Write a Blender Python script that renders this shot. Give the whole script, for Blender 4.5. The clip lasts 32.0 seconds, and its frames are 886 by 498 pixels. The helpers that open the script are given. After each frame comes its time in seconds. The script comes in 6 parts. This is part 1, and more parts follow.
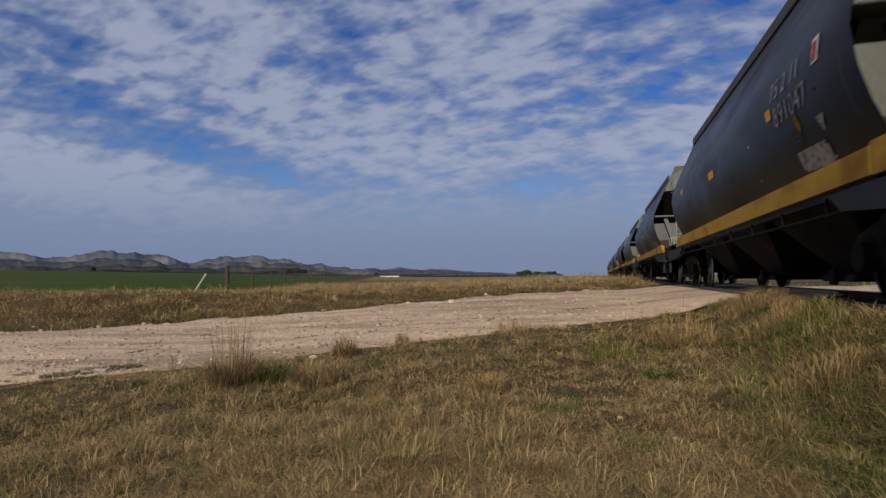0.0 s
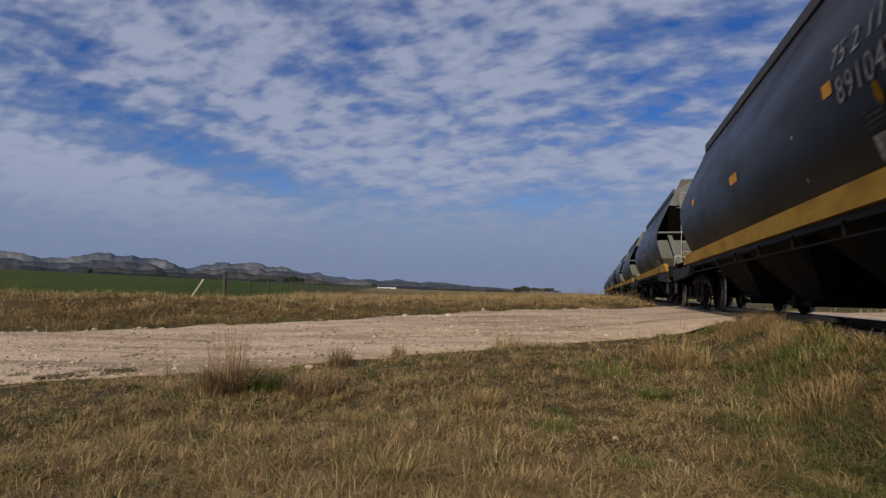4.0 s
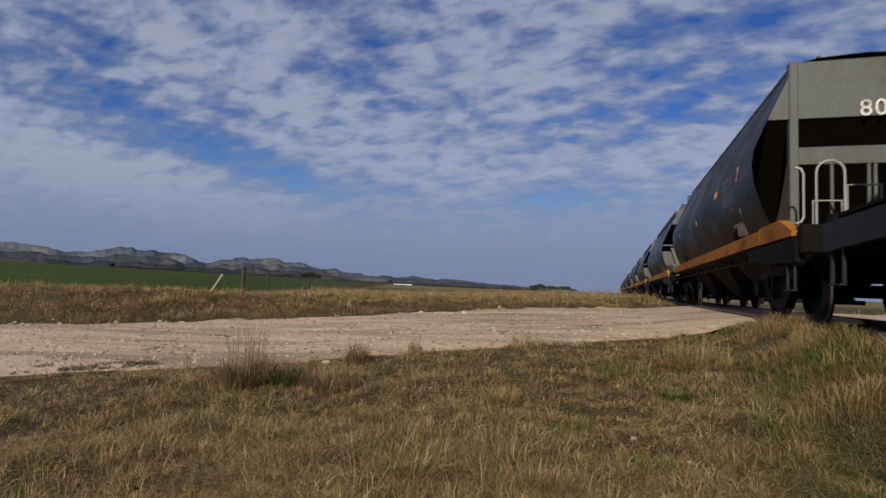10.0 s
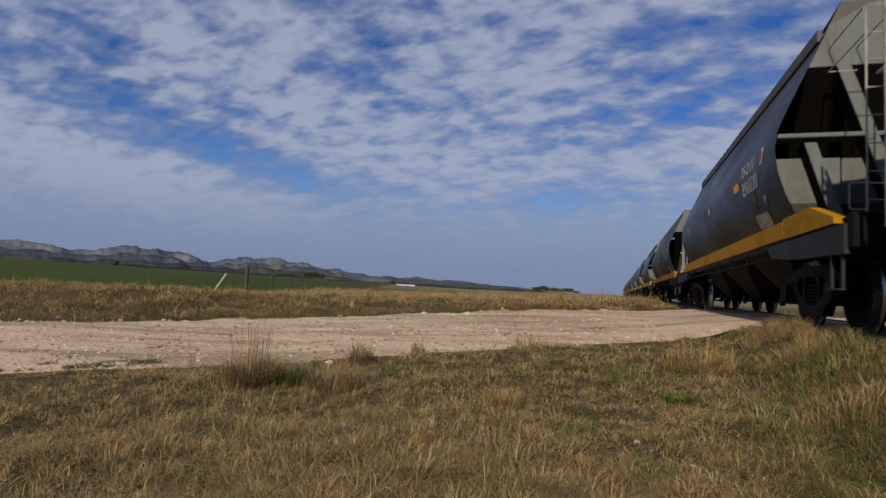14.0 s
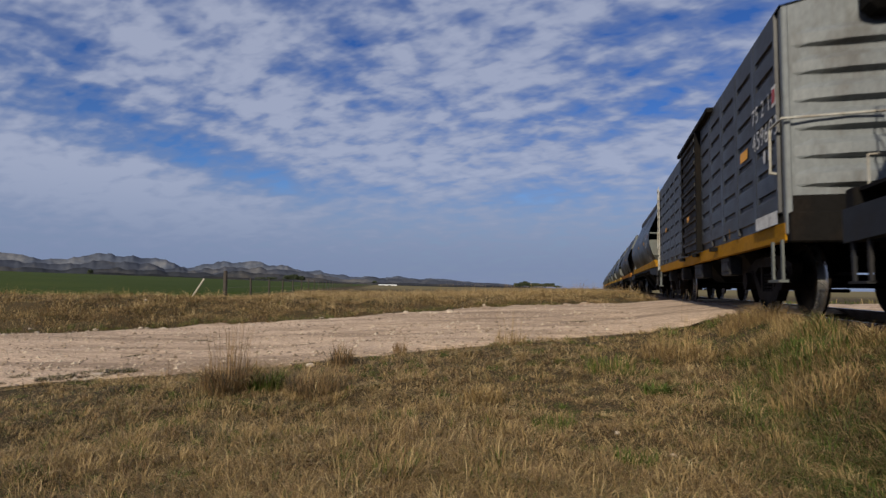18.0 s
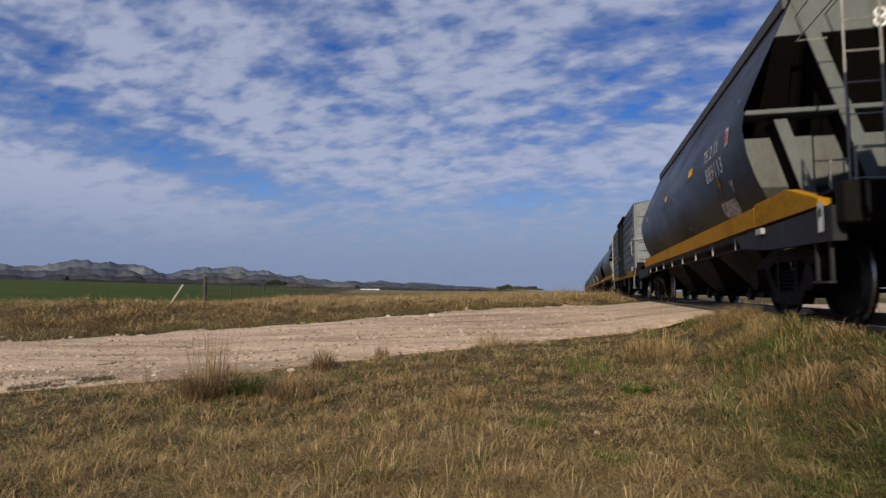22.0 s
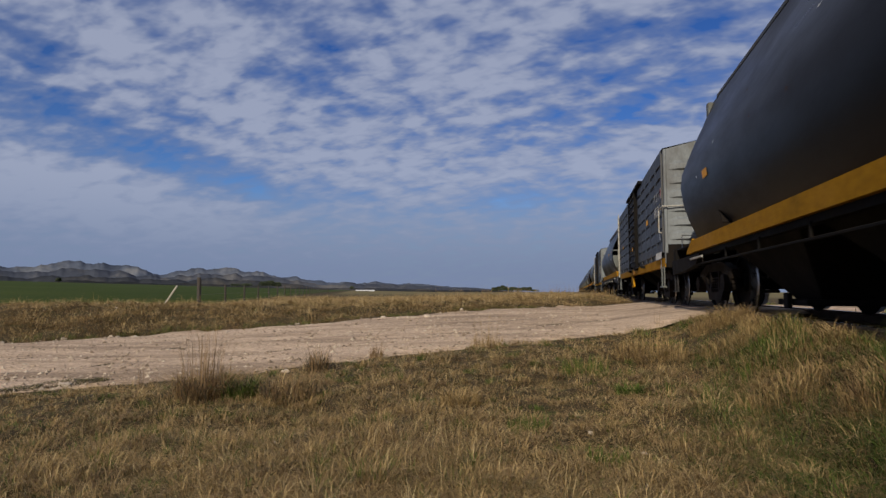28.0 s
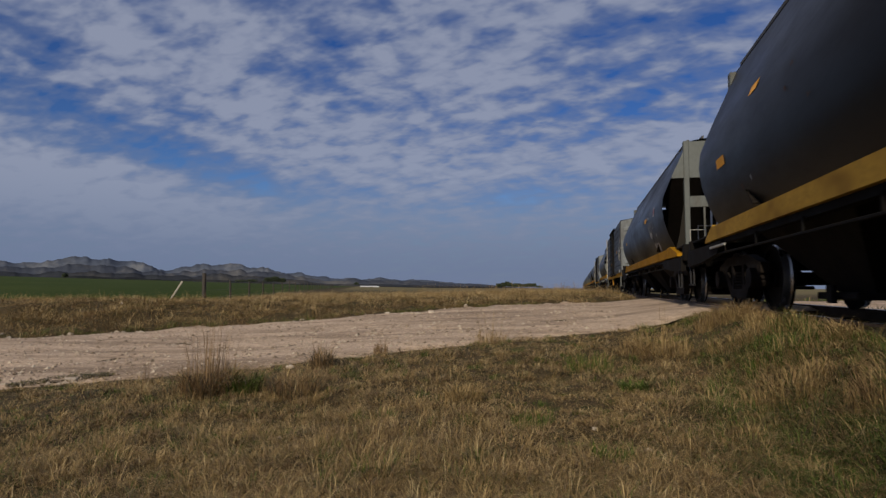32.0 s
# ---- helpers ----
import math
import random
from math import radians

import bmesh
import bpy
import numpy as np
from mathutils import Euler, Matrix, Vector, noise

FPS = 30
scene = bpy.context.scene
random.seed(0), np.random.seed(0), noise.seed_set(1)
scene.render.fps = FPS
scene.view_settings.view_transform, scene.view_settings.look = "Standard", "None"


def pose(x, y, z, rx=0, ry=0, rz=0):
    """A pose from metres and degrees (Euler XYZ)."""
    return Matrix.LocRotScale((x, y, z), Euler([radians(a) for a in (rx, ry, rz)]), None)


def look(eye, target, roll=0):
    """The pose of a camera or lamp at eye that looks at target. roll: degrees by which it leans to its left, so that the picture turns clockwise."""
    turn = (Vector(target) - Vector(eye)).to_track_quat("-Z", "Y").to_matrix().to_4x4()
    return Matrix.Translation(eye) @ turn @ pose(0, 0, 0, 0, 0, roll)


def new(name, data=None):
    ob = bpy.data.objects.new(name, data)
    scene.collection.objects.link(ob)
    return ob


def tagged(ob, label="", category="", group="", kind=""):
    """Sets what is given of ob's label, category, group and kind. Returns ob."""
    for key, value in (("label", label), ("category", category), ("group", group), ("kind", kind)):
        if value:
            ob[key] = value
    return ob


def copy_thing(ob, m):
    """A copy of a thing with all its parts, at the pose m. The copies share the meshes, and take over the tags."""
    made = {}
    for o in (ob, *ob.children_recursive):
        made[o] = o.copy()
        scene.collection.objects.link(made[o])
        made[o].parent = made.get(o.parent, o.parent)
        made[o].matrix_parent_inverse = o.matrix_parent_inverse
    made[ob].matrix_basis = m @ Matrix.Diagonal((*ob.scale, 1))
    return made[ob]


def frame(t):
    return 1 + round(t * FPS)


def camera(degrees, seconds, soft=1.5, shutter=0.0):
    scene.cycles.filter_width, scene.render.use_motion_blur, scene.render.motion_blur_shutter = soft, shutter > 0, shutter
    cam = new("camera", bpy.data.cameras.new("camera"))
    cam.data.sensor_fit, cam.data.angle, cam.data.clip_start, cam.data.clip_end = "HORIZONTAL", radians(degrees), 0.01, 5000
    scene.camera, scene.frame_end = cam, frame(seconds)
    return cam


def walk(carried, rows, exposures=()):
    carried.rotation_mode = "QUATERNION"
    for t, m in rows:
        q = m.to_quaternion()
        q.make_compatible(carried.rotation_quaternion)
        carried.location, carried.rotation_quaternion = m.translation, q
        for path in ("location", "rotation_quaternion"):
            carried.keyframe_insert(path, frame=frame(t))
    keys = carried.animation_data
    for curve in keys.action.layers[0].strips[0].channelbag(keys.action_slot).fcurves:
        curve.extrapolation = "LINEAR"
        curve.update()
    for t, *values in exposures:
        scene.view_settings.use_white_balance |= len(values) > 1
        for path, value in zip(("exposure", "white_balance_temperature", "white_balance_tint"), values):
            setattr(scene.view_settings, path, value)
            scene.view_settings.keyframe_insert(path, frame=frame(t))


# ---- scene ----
cam = camera(76.2, 32.0, soft=1.4, shutter=0.5)
PATH = [
    (0, 0.005, 0.024, 0.310, 92.819, 0.524, 15.503),
    (0.5, -0.003, 0.013, 0.310, 93.007, -0.028, 15.092),
    (1, -0.010, 0.013, 0.314, 93.244, -0.730, 15.042),
    (1.5, -0.012, 0.015, 0.318, 93.583, -1.010, 15.093),
    (2, -0.004, 0.007, 0.311, 93.989, -0.749, 15.103),
    (2.5, -0.006, -0.002, 0.318, 94.128, -0.927, 14.951),
    (3, -0.008, 0.003, 0.317, 94.203, -1.078, 14.948),
    (3.5, -0.005, -0.005, 0.317, 94.250, -1.235, 15.044),
    (5.5, -0.012, 0.001, 0.317, 93.753, -1.517, 15.865),
    (6, -0.021, -0.006, 0.321, 93.908, -1.649, 15.998),
    (6.5, -0.016, -0.015, 0.321, 94.167, -1.775, 16.164),
    (7, -0.019, -0.011, 0.317, 94.227, -1.862, 16.335),
    (7.5, -0.020, -0.011, 0.320, 94.140, -1.973, 16.546),
    (8, -0.019, -0.011, 0.315, 94.126, -1.893, 16.692),
    (8.5, -0.015, -0.003, 0.325, 93.994, -1.946, 16.755),
    (9, -0.020, -0.003, 0.319, 93.952, -1.943, 16.773),
    (9.5, -0.022, -0.004, 0.318, 93.896, -1.978, 16.769),
    (10, -0.021, -0.005, 0.318, 93.827, -1.943, 16.822),
    (10.5, -0.031, -0.011, 0.318, 93.811, -2.174, 16.878),
    (11, -0.018, -0.002, 0.320, 93.756, -2.001, 16.989),
    (11.5, -0.019, -0.006, 0.319, 93.753, -2.121, 17.012),
    (12, -0.022, -0.006, 0.316, 93.795, -2.302, 17.027),
    (12.5, -0.025, -0.002, 0.323, 93.800, -2.218, 17.027),
    (13, -0.025, -0.011, 0.321, 93.881, -2.319, 17.042),
    (13.5, -0.028, -0.007, 0.322, 93.902, -2.647, 17.079),
    (14, -0.027, -0.010, 0.321, 93.910, -2.413, 17.121),
    (14.5, -0.025, -0.007, 0.318, 93.991, -2.622, 17.120),
    (16.5, -0.011, 0.008, 0.319, 93.988, -1.015, 16.425),
    (17, -0.007, 0.017, 0.315, 93.970, -0.566, 15.919),
    (17.5, -0.008, 0.006, 0.317, 93.970, -0.811, 15.377),
    (18, -0.006, 0.013, 0.319, 93.797, -0.634, 15.302),
    (18.5, -0.006, 0.007, 0.316, 93.963, -0.686, 15.221),
    (19, 0.008, 0.013, 0.313, 94.052, -0.504, 15.104),
    (19.5, 0.001, -0.004, 0.318, 94.212, -0.629, 14.815),
    (20, 0.004, -0.001, 0.312, 94.153, -0.535, 14.630),
    (20.5, 0.013, 0.011, 0.310, 94.163, -0.557, 14.435),
    (21, 0.013, 0.004, 0.306, 94.125, -0.362, 14.110),
    (21.5, 0.018, 0.002, 0.314, 93.950, -0.110, 13.859),
    (22, 0.016, 0.002, 0.311, 94.203, -0.134, 13.574),
    (22.5, 0.020, -0.007, 0.319, 94.390, 0.021, 13.501),
    (23, 0.021, -0.009, 0.316, 94.492, 0.011, 13.410),
    (23.5, 0.027, -0.009, 0.311, 94.434, 0.449, 13.342),
    (24, 0.037, 0.001, 0.313, 94.107, 0.849, 12.880),
    (24.5, 0.028, 0.004, 0.306, 93.959, 0.433, 12.233),
    (25, 0.032, 0.005, 0.312, 94.009, 0.531, 11.930),
    (25.5, 0.027, -0.007, 0.313, 94.171, 0.215, 11.951),
    (27.5, 0.026, -0.005, 0.314, 94.230, -0.137, 12.880),
    (28, 0.022, -0.002, 0.310, 94.298, -0.088, 13.074),
    (28.5, 0.022, 0.002, 0.310, 94.392, -0.101, 13.236),
    (29, 0.021, 0.001, 0.308, 94.346, -0.209, 13.301),
    (29.5, 0.024, -0.000, 0.311, 94.201, -0.044, 13.411),
    (30, 0.020, -0.000, 0.311, 94.214, -0.318, 13.421),
    (30.5, 0.023, 0.001, 0.306, 94.161, -0.200, 13.434),
    (31, 0.023, 0.004, 0.311, 93.858, -0.034, 13.499),
    (31.5, 0.019, 0.003, 0.306, 93.856, -0.091, 13.513),
    (32, 0.022, 0.003, 0.308, 93.903, -0.168, 13.509),
]
walk(cam, [(r[0], pose(*r[1:])) for r in PATH],
     exposures=[(0, -0.1), (2, -0.1), (6, -0.12), (9, -0.12), (13, -0.04), (17, 0.0), (19, 0.05), (22, 0.12), (25, 0.12), (28, -0.08), (30, -0.3), (32, -0.38)])

# ---- world, sun ----
SUN_EL, SUN_AZ = 27.0, 189.0    # azimuth clockwise from the +y line of the track
world = bpy.data.worlds.new("sky")
scene.world = world
world.use_nodes = True
wn, wl = world.node_tree.nodes, world.node_tree.links
wn.clear()


def wnode(kind, operation=None, use_clamp=False, interpolation_type=None, data_type=None):
    n = wn.new(kind)
    if operation:
        n.operation = operation
    if use_clamp:
        n.use_clamp = True
    if interpolation_type:
        n.interpolation_type = interpolation_type
    if data_type:
        n.data_type = data_type
    return n


def wmath(op, a, b=None, c=None, clamp=False):
    n = wnode("ShaderNodeMath", operation=op, use_clamp=clamp)
    for i, v in enumerate((a, b, c)):
        if v is None:
            continue
        if isinstance(v, (int, float)):
            n.inputs[i].default_value = v
        else:
            wl.new(v, n.inputs[i])
    return n.outputs[0]


def wrange(v, a, b, c, d, smooth=True):
    n = wnode("ShaderNodeMapRange", interpolation_type="SMOOTHSTEP" if smooth else "LINEAR")
    wl.new(v, n.inputs[0])
    for i, q in zip((1, 2, 3, 4), (a, b, c, d)):
        n.inputs[i].default_value = q
    return n.outputs[0]


def build_sky():
    """Clear sky behind a broken sheet of small ripple clouds; the clouds lie on a shell, thinner where the blue lanes are."""
    sky = wnode("ShaderNodeTexSky")
    sky.sky_type, sky.sun_disc = "NISHITA", False
    sky.sun_elevation, sky.sun_rotation = radians(SUN_EL), radians(SUN_AZ)
    sky.air_density, sky.dust_density, sky.ozone_density, sky.altitude = 1.0, 0.2, 3.0, 300
    deep = wnode("ShaderNodeHueSaturation")
    deep.inputs["Hue"].default_value, deep.inputs["Saturation"].default_value, deep.inputs["Value"].default_value = 0.521, SKY_SAT, SKY_VAL
    wl.new(sky.outputs[0], deep.inputs["Color"])
    co = wnode("ShaderNodeTexCoord")
    sep = wnode("ShaderNodeSeparateXYZ")
    wl.new(co.outputs["Generated"], sep.inputs[0])
    dx, dy, dz = sep.outputs
    zz = wmath("ADD", wmath("MAXIMUM", dz, 0.0), 0.26)
    comb = wnode("ShaderNodeCombineXYZ")
    wl.new(wmath("DIVIDE", dx, zz), comb.inputs[0]), wl.new(wmath("DIVIDE", dy, zz), comb.inputs[1])

    def tex(scale, detail, rough, rot, sx, sy, dist=0.0):
        mp = wnode("ShaderNodeMapping")
        mp.inputs["Rotation"].default_value = (0, 0, radians(rot))
        mp.inputs["Scale"].default_value = (sx, sy, 1)
        wl.new(comb.outputs[0], mp.inputs[0])
        n = wnode("ShaderNodeTexNoise")
        n.inputs["Scale"].default_value, n.inputs["Detail"].default_value, n.inputs["Roughness"].default_value = scale, detail, rough
        n.inputs["Distortion"].default_value = dist
        wl.new(mp.outputs[0], n.inputs[0])
        return n.outputs["Fac"]

    def lane(az, el, sx, sy, rot):
        """A soft oval on the sky, degrees."""
        az, el, rot = radians(az), radians(el), radians(rot)
        d = Vector((math.sin(az) * math.cos(el), math.cos(az) * math.cos(el), math.sin(el)))
        right = Vector((math.cos(az), -math.sin(az), 0))
        up = right.cross(d)
        u = (right * math.cos(rot) + up * math.sin(rot)) / radians(sx)
        v = (up * math.cos(rot) - right * math.sin(rot)) / radians(sy)
        out = []
        for q in (u, v):
            dp = wnode("ShaderNodeVectorMath", operation="DOT_PRODUCT")
            wl.new(co.outputs["Generated"], dp.inputs[0])
            dp.inputs[1].default_value = q
            out.append(wmath("POWER", dp.outputs["Value"], 2.0))
        front = wnode("ShaderNodeVectorMath", operation="DOT_PRODUCT")
        wl.new(co.outputs["Generated"], front.inputs[0])
        front.inputs[1].default_value = d
        g = wmath("POWER", 2.718, wmath("MULTIPLY", wmath("ADD", *out), -1.0))
        return wmath("MULTIPLY", g, wmath("GREATER_THAN", front.outputs["Value"], 0.0))

    puffs = tex(9.2, 3, 0.46, 28, 0.9, 1.2, 0.3)
    ripple = tex(24, 2, 0.5, 34, 0.8, 1.35, 0.2)
    broad = tex(1.7, 3, 0.5, 20, 1.0, 1.2, 0.2)
    cover = wmath("ADD", wmath("MULTIPLY", wmath("SUBTRACT", puffs, 0.5), wrange(dz, 0.1, 0.3, 0.9, 1.75)), wmath("MULTIPLY", wmath("SUBTRACT", broad, 0.5), 0.35))
    fade = wrange(dz, 0.09, 0.32, 0.1, 0.62)
    cover = wmath("ADD", cover, wmath("MULTIPLY", wmath("SUBTRACT", ripple, 0.5), fade))
    cover = wmath("ADD", cover, 0.33)
    for az, el, sx, sy, rot, amp in LANES:
        cover = wmath("ADD", cover, wmath("MULTIPLY", lane(az, el, sx, sy, rot), amp * 0.85))
    cloud = wrange(cover, -0.24, 0.44, 0.0, 1.0, False)
    cloud = wmath("POWER", wmath("MAXIMUM", wmath("MINIMUM", cloud, 1.0), 0.0), 0.8)
    veil = wrange(dz, 0.02, 0.2, 1.0, 0.0)
    cloud = wmath("ADD", wmath("MULTIPLY", cloud, 0.82), 0.07, clamp=True)
    mix = wnode("ShaderNodeMix", data_type="RGBA")
    tone = wnode("ShaderNodeMix", data_type="RGBA")
    wl.new(wrange(cover, 0.05, 0.6, 0.0, 1.0, False), tone.inputs[0])
    tone.inputs[6].default_value, tone.inputs[7].default_value = (*CLOUD_THIN, 1), (*CLOUD_FULL, 1)
    wl.new(cloud, mix.inputs[0]), wl.new(deep.outputs[0], mix.inputs[6]), wl.new(tone.outputs[2], mix.inputs[7])
    low = wnode("ShaderNodeMix", data_type="RGBA")
    low.inputs[7].default_value = (*VEIL, 1)
    wl.new(wmath("MULTIPLY", veil, 0.88), low.inputs[0]), wl.new(mix.outputs[2], low.inputs[6])
    bg, out = wnode("ShaderNodeBackground"), wnode("ShaderNodeOutputWorld")
    bg.inputs[1].default_value = 0.1
    wl.new(low.outputs[2], bg.inputs[0]), wl.new(bg.outputs[0], out.inputs[0])


# soft ovals of clearer (-) or denser (+) cloud: azimuth, elevation, half sizes, slant, amount
LANES = [(-50, 15.2, 7, 1.9, -16, -0.5), (-40, 12.2, 7, 1.7, -15, -0.5), (-31.5, 9.9, 5, 1.3, -12, -0.42), (-25.5, 21.6, 2.6, 3.6, 0, -0.34),
         (-49, 19.6, 4, 1.0, -10, -0.3), (-5.4, 9.2, 4.6, 1.4, 4, -0.5), (5, 17.4, 8, 2.0, 8, -0.42), (7, 24, 8, 2.4, 0, -0.42),
         (0.5, 20.6, 4, 1.5, 10, -0.28), (-15, 15.5, 3.5, 1.0, 0, -0.2),
         (-48, 8.6, 16, 3.0, -9, 0.42), (-27, 16, 8, 3.2, -16, 0.24), (-9, 22, 6, 3.6, 20, 0.24), (-16, 12.4, 8, 1.8, -6, 0.22), (6, 13.2, 9, 1.8, 8, 0.3), (-44, 22, 7, 2, -10, 0.16)]
SKY_SAT, SKY_VAL = 1.36, 0.86
CLOUD_THIN, CLOUD_FULL, VEIL = (1.95, 2.42, 3.85), (3.7, 4.1, 5.35), (1.8, 2.35, 3.85)
build_sky()
sun = new("sun", bpy.data.lights.new("sun", "SUN"))
sun.data.energy, sun.data.angle, sun.data.color = 5.0, radians(0.53), (1.0, 0.88, 0.70)
a, e = radians(SUN_AZ), radians(SUN_EL)
sun.matrix_world = look((0, 0, 60), (-math.sin(a) * math.cos(e) * 50, -math.cos(a) * math.cos(e) * 50, 60 - math.sin(e) * 50))

# ---- materials ----
def material(name, base, rough=0.7, metal=0.0, vary=0.25, scale=3.0, fine=40.0, bump=0.15, other=None, amount=0.35, stretch=(1, 1, 1), spec=0.4, threshold=0.5, obj_vary=0.0, turn=0.0):
    """A base colour with grain, broad stains of a second colour and a fine relief, in object space."""
    m = bpy.data.materials.new(name)
    m.use_nodes = True
    n, l = m.node_tree.nodes, m.node_tree.links
    bs = n["Principled BSDF"]
    bs.inputs["Metallic"].default_value, bs.inputs["Specular IOR Level"].default_value = metal, spec
    co, mp = n.new("ShaderNodeTexCoord"), n.new("ShaderNodeMapping")
    mp.inputs["Scale"].default_value = stretch
    mp.inputs["Rotation"].default_value = (0, 0, radians(turn))
    l.new(co.outputs["Object"], mp.inputs[0])
    big, small = n.new("ShaderNodeTexNoise"), n.new("ShaderNodeTexNoise")
    for t, s, d in ((big, scale, 6), (small, fine, 4)):
        t.inputs["Scale"].default_value, t.inputs["Detail"].default_value, t.inputs["Roughness"].default_value = s, d, 0.65
        l.new(mp.outputs[0], t.inputs[0])
    ramp = n.new("ShaderNodeMapRange")
    ramp.interpolation_type = "SMOOTHSTEP"
    for i, v in zip((1, 2, 3, 4), (threshold - 0.06, threshold + 0.18, 0.0, amount)):
        ramp.inputs[i].default_value = v
    l.new(big.outputs["Fac"], ramp.inputs[0])
    mix = n.new("ShaderNodeMix")
    mix.data_type = "RGBA"
    mix.inputs[6].default_value = (*base, 1)
    mix.inputs[7].default_value = (*(other or [c * 0.6 for c in base]), 1)
    l.new(ramp.outputs[0], mix.inputs[0])
    hsv = n.new("ShaderNodeHueSaturation")
    l.new(mix.outputs[2], hsv.inputs["Color"])
    mr = n.new("ShaderNodeMapRange")
    for i, v in zip((1, 2, 3, 4), (0.3, 0.7, 1 - vary, 1 + vary)):
        mr.inputs[i].default_value = v
    l.new(small.outputs["Fac"], mr.inputs[0])
    if obj_vary:
        info, ob = n.new("ShaderNodeObjectInfo"), n.new("ShaderNodeMapRange")
        for i, v in zip((1, 2, 3, 4), (0, 1, 1 - obj_vary, 1 + obj_vary)):
            ob.inputs[i].default_value = v
        l.new(info.outputs["Random"], ob.inputs[0])
        mul = n.new("ShaderNodeMath")
        mul.operation = "MULTIPLY"
        l.new(mr.outputs[0], mul.inputs[0]), l.new(ob.outputs[0], mul.inputs[1])
        l.new(mul.outputs[0], hsv.inputs["Value"])
    else:
        l.new(mr.outputs[0], hsv.inputs["Value"])
    l.new(hsv.outputs[0], bs.inputs["Base Color"])
    rr = n.new("ShaderNodeMapRange")
    for i, v in zip((1, 2, 3, 4), (0.3, 0.7, max(0.05, rough - 0.12), min(1, rough + 0.12))):
        rr.inputs[i].default_value = v
    l.new(big.outputs["Fac"], rr.inputs[0]), l.new(rr.outputs[0], bs.inputs["Roughness"])
    if bump:
        bp = n.new("ShaderNodeBump")
        bp.inputs["Strength"].default_value, bp.inputs["Distance"].default_value = bump, 0.01
        l.new(small.outputs["Fac"], bp.inputs["Height"]), l.new(bp.outputs[0], bs.inputs["Normal"])
    return m


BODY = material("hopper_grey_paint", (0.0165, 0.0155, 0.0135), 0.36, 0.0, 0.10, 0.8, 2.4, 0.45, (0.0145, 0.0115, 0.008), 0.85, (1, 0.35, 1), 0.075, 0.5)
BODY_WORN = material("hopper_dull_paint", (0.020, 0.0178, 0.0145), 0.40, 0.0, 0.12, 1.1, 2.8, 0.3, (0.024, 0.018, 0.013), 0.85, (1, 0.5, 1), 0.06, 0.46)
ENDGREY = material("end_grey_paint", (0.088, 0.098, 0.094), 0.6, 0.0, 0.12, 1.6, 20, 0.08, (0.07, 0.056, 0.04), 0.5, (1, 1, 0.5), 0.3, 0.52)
# One wagon grey split by light: pale for sunlit ends, darker for the sides.
BOXEND = material("box_end_lit_paint", (0.135, 0.15, 0.158), 0.6, 0.0, 0.15, 1.6, 20, 0.08, (0.07, 0.062, 0.054), 0.6, (1, 1, 0.5), 0.3, 0.52)
BOXGREY = material("boxcar_shade_grey_paint", (0.029, 0.0325, 0.036), 0.5, 0.0, 0.12, 1.2, 18, 0.08, (0.024, 0.021, 0.019), 0.7, (1, 0.6, 1), 0.35, 0.5)
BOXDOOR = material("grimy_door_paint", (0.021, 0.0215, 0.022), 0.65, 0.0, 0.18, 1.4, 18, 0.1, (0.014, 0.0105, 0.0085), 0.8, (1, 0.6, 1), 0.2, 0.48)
YELLOW = material("worn_yellow_paint", (0.31, 0.15, 0.005), 0.75, 0.0, 0.18, 1.5, 16, 0.08, (0.20, 0.105, 0.012), 0.75, (1, 0.5, 1), 0.08, 0.55)
RUSTYELLOW = material("rust_stained_yellow_paint", (0.30, 0.125, 0.02), 0.8, 0.0, 0.2, 2.2, 16, 0.1, (0.15, 0.055, 0.018), 0.85, (1, 0.5, 1), 0.08, 0.5)
TANYELLOW = material("faded_yellow_paint", (0.36, 0.21, 0.035), 0.8, 0.0, 0.2, 2.0, 16, 0.1, (0.16, 0.085, 0.02), 0.85, (1, 0.5, 1), 0.08, 0.52)
ORANGE = material("orange_marker_paint", (0.80, 0.36, 0.01), 0.6, 0.0, 0.1, 3, 30, 0.03)
WHITE = material("white_stencil_paint", (0.62, 0.62, 0.58), 0.7, 0.0, 0.15, 6, 40, 0.03, (0.25, 0.25, 0.23), 0.7)
SCUFF = material("scuffed_white_paint", (0.40, 0.38, 0.33), 0.8, 0.0, 0.25, 15, 70, 0.05, (0.02, 0.02, 0.018), 1.0, (1, 1, 1), 0.2, 0.52)
WHITEBAR = material("white_rail_paint", (0.30, 0.295, 0.265), 0.6, 0.0, 0.15, 5, 40, 0.05, (0.15, 0.11, 0.07), 0.6)
FADED = material("faded_stencil_paint", (0.24, 0.24, 0.23), 0.7, 0.0, 0.2, 6, 40, 0.03, (0.09, 0.09, 0.09), 0.8)
LETTERING = material("rubbed_out_lettering", (0.085, 0.08, 0.072), 0.8, 0.0, 0.3, 20, 70, 0.03, (0.02, 0.019, 0.017), 1.0, (1, 1, 1), 0.2, 0.48)
RUST = material("rust_spot", (0.10, 0.045, 0.02), 0.9, 0, 0.2, 8, 40, 0.1)
RED = material("red_marker_paint", (0.35, 0.03, 0.025), 0.6)
ROOFDARK = material("dark_roof_steel", (0.055, 0.058, 0.062), 0.7, 0.0, 0.2, 2, 20, 0.1, (0.09, 0.07, 0.05), 0.5)
# Underframe and bogie colours near black: grime, with the under-wagon shade put in.
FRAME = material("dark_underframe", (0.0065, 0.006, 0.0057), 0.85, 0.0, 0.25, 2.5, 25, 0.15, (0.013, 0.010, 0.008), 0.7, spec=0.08)
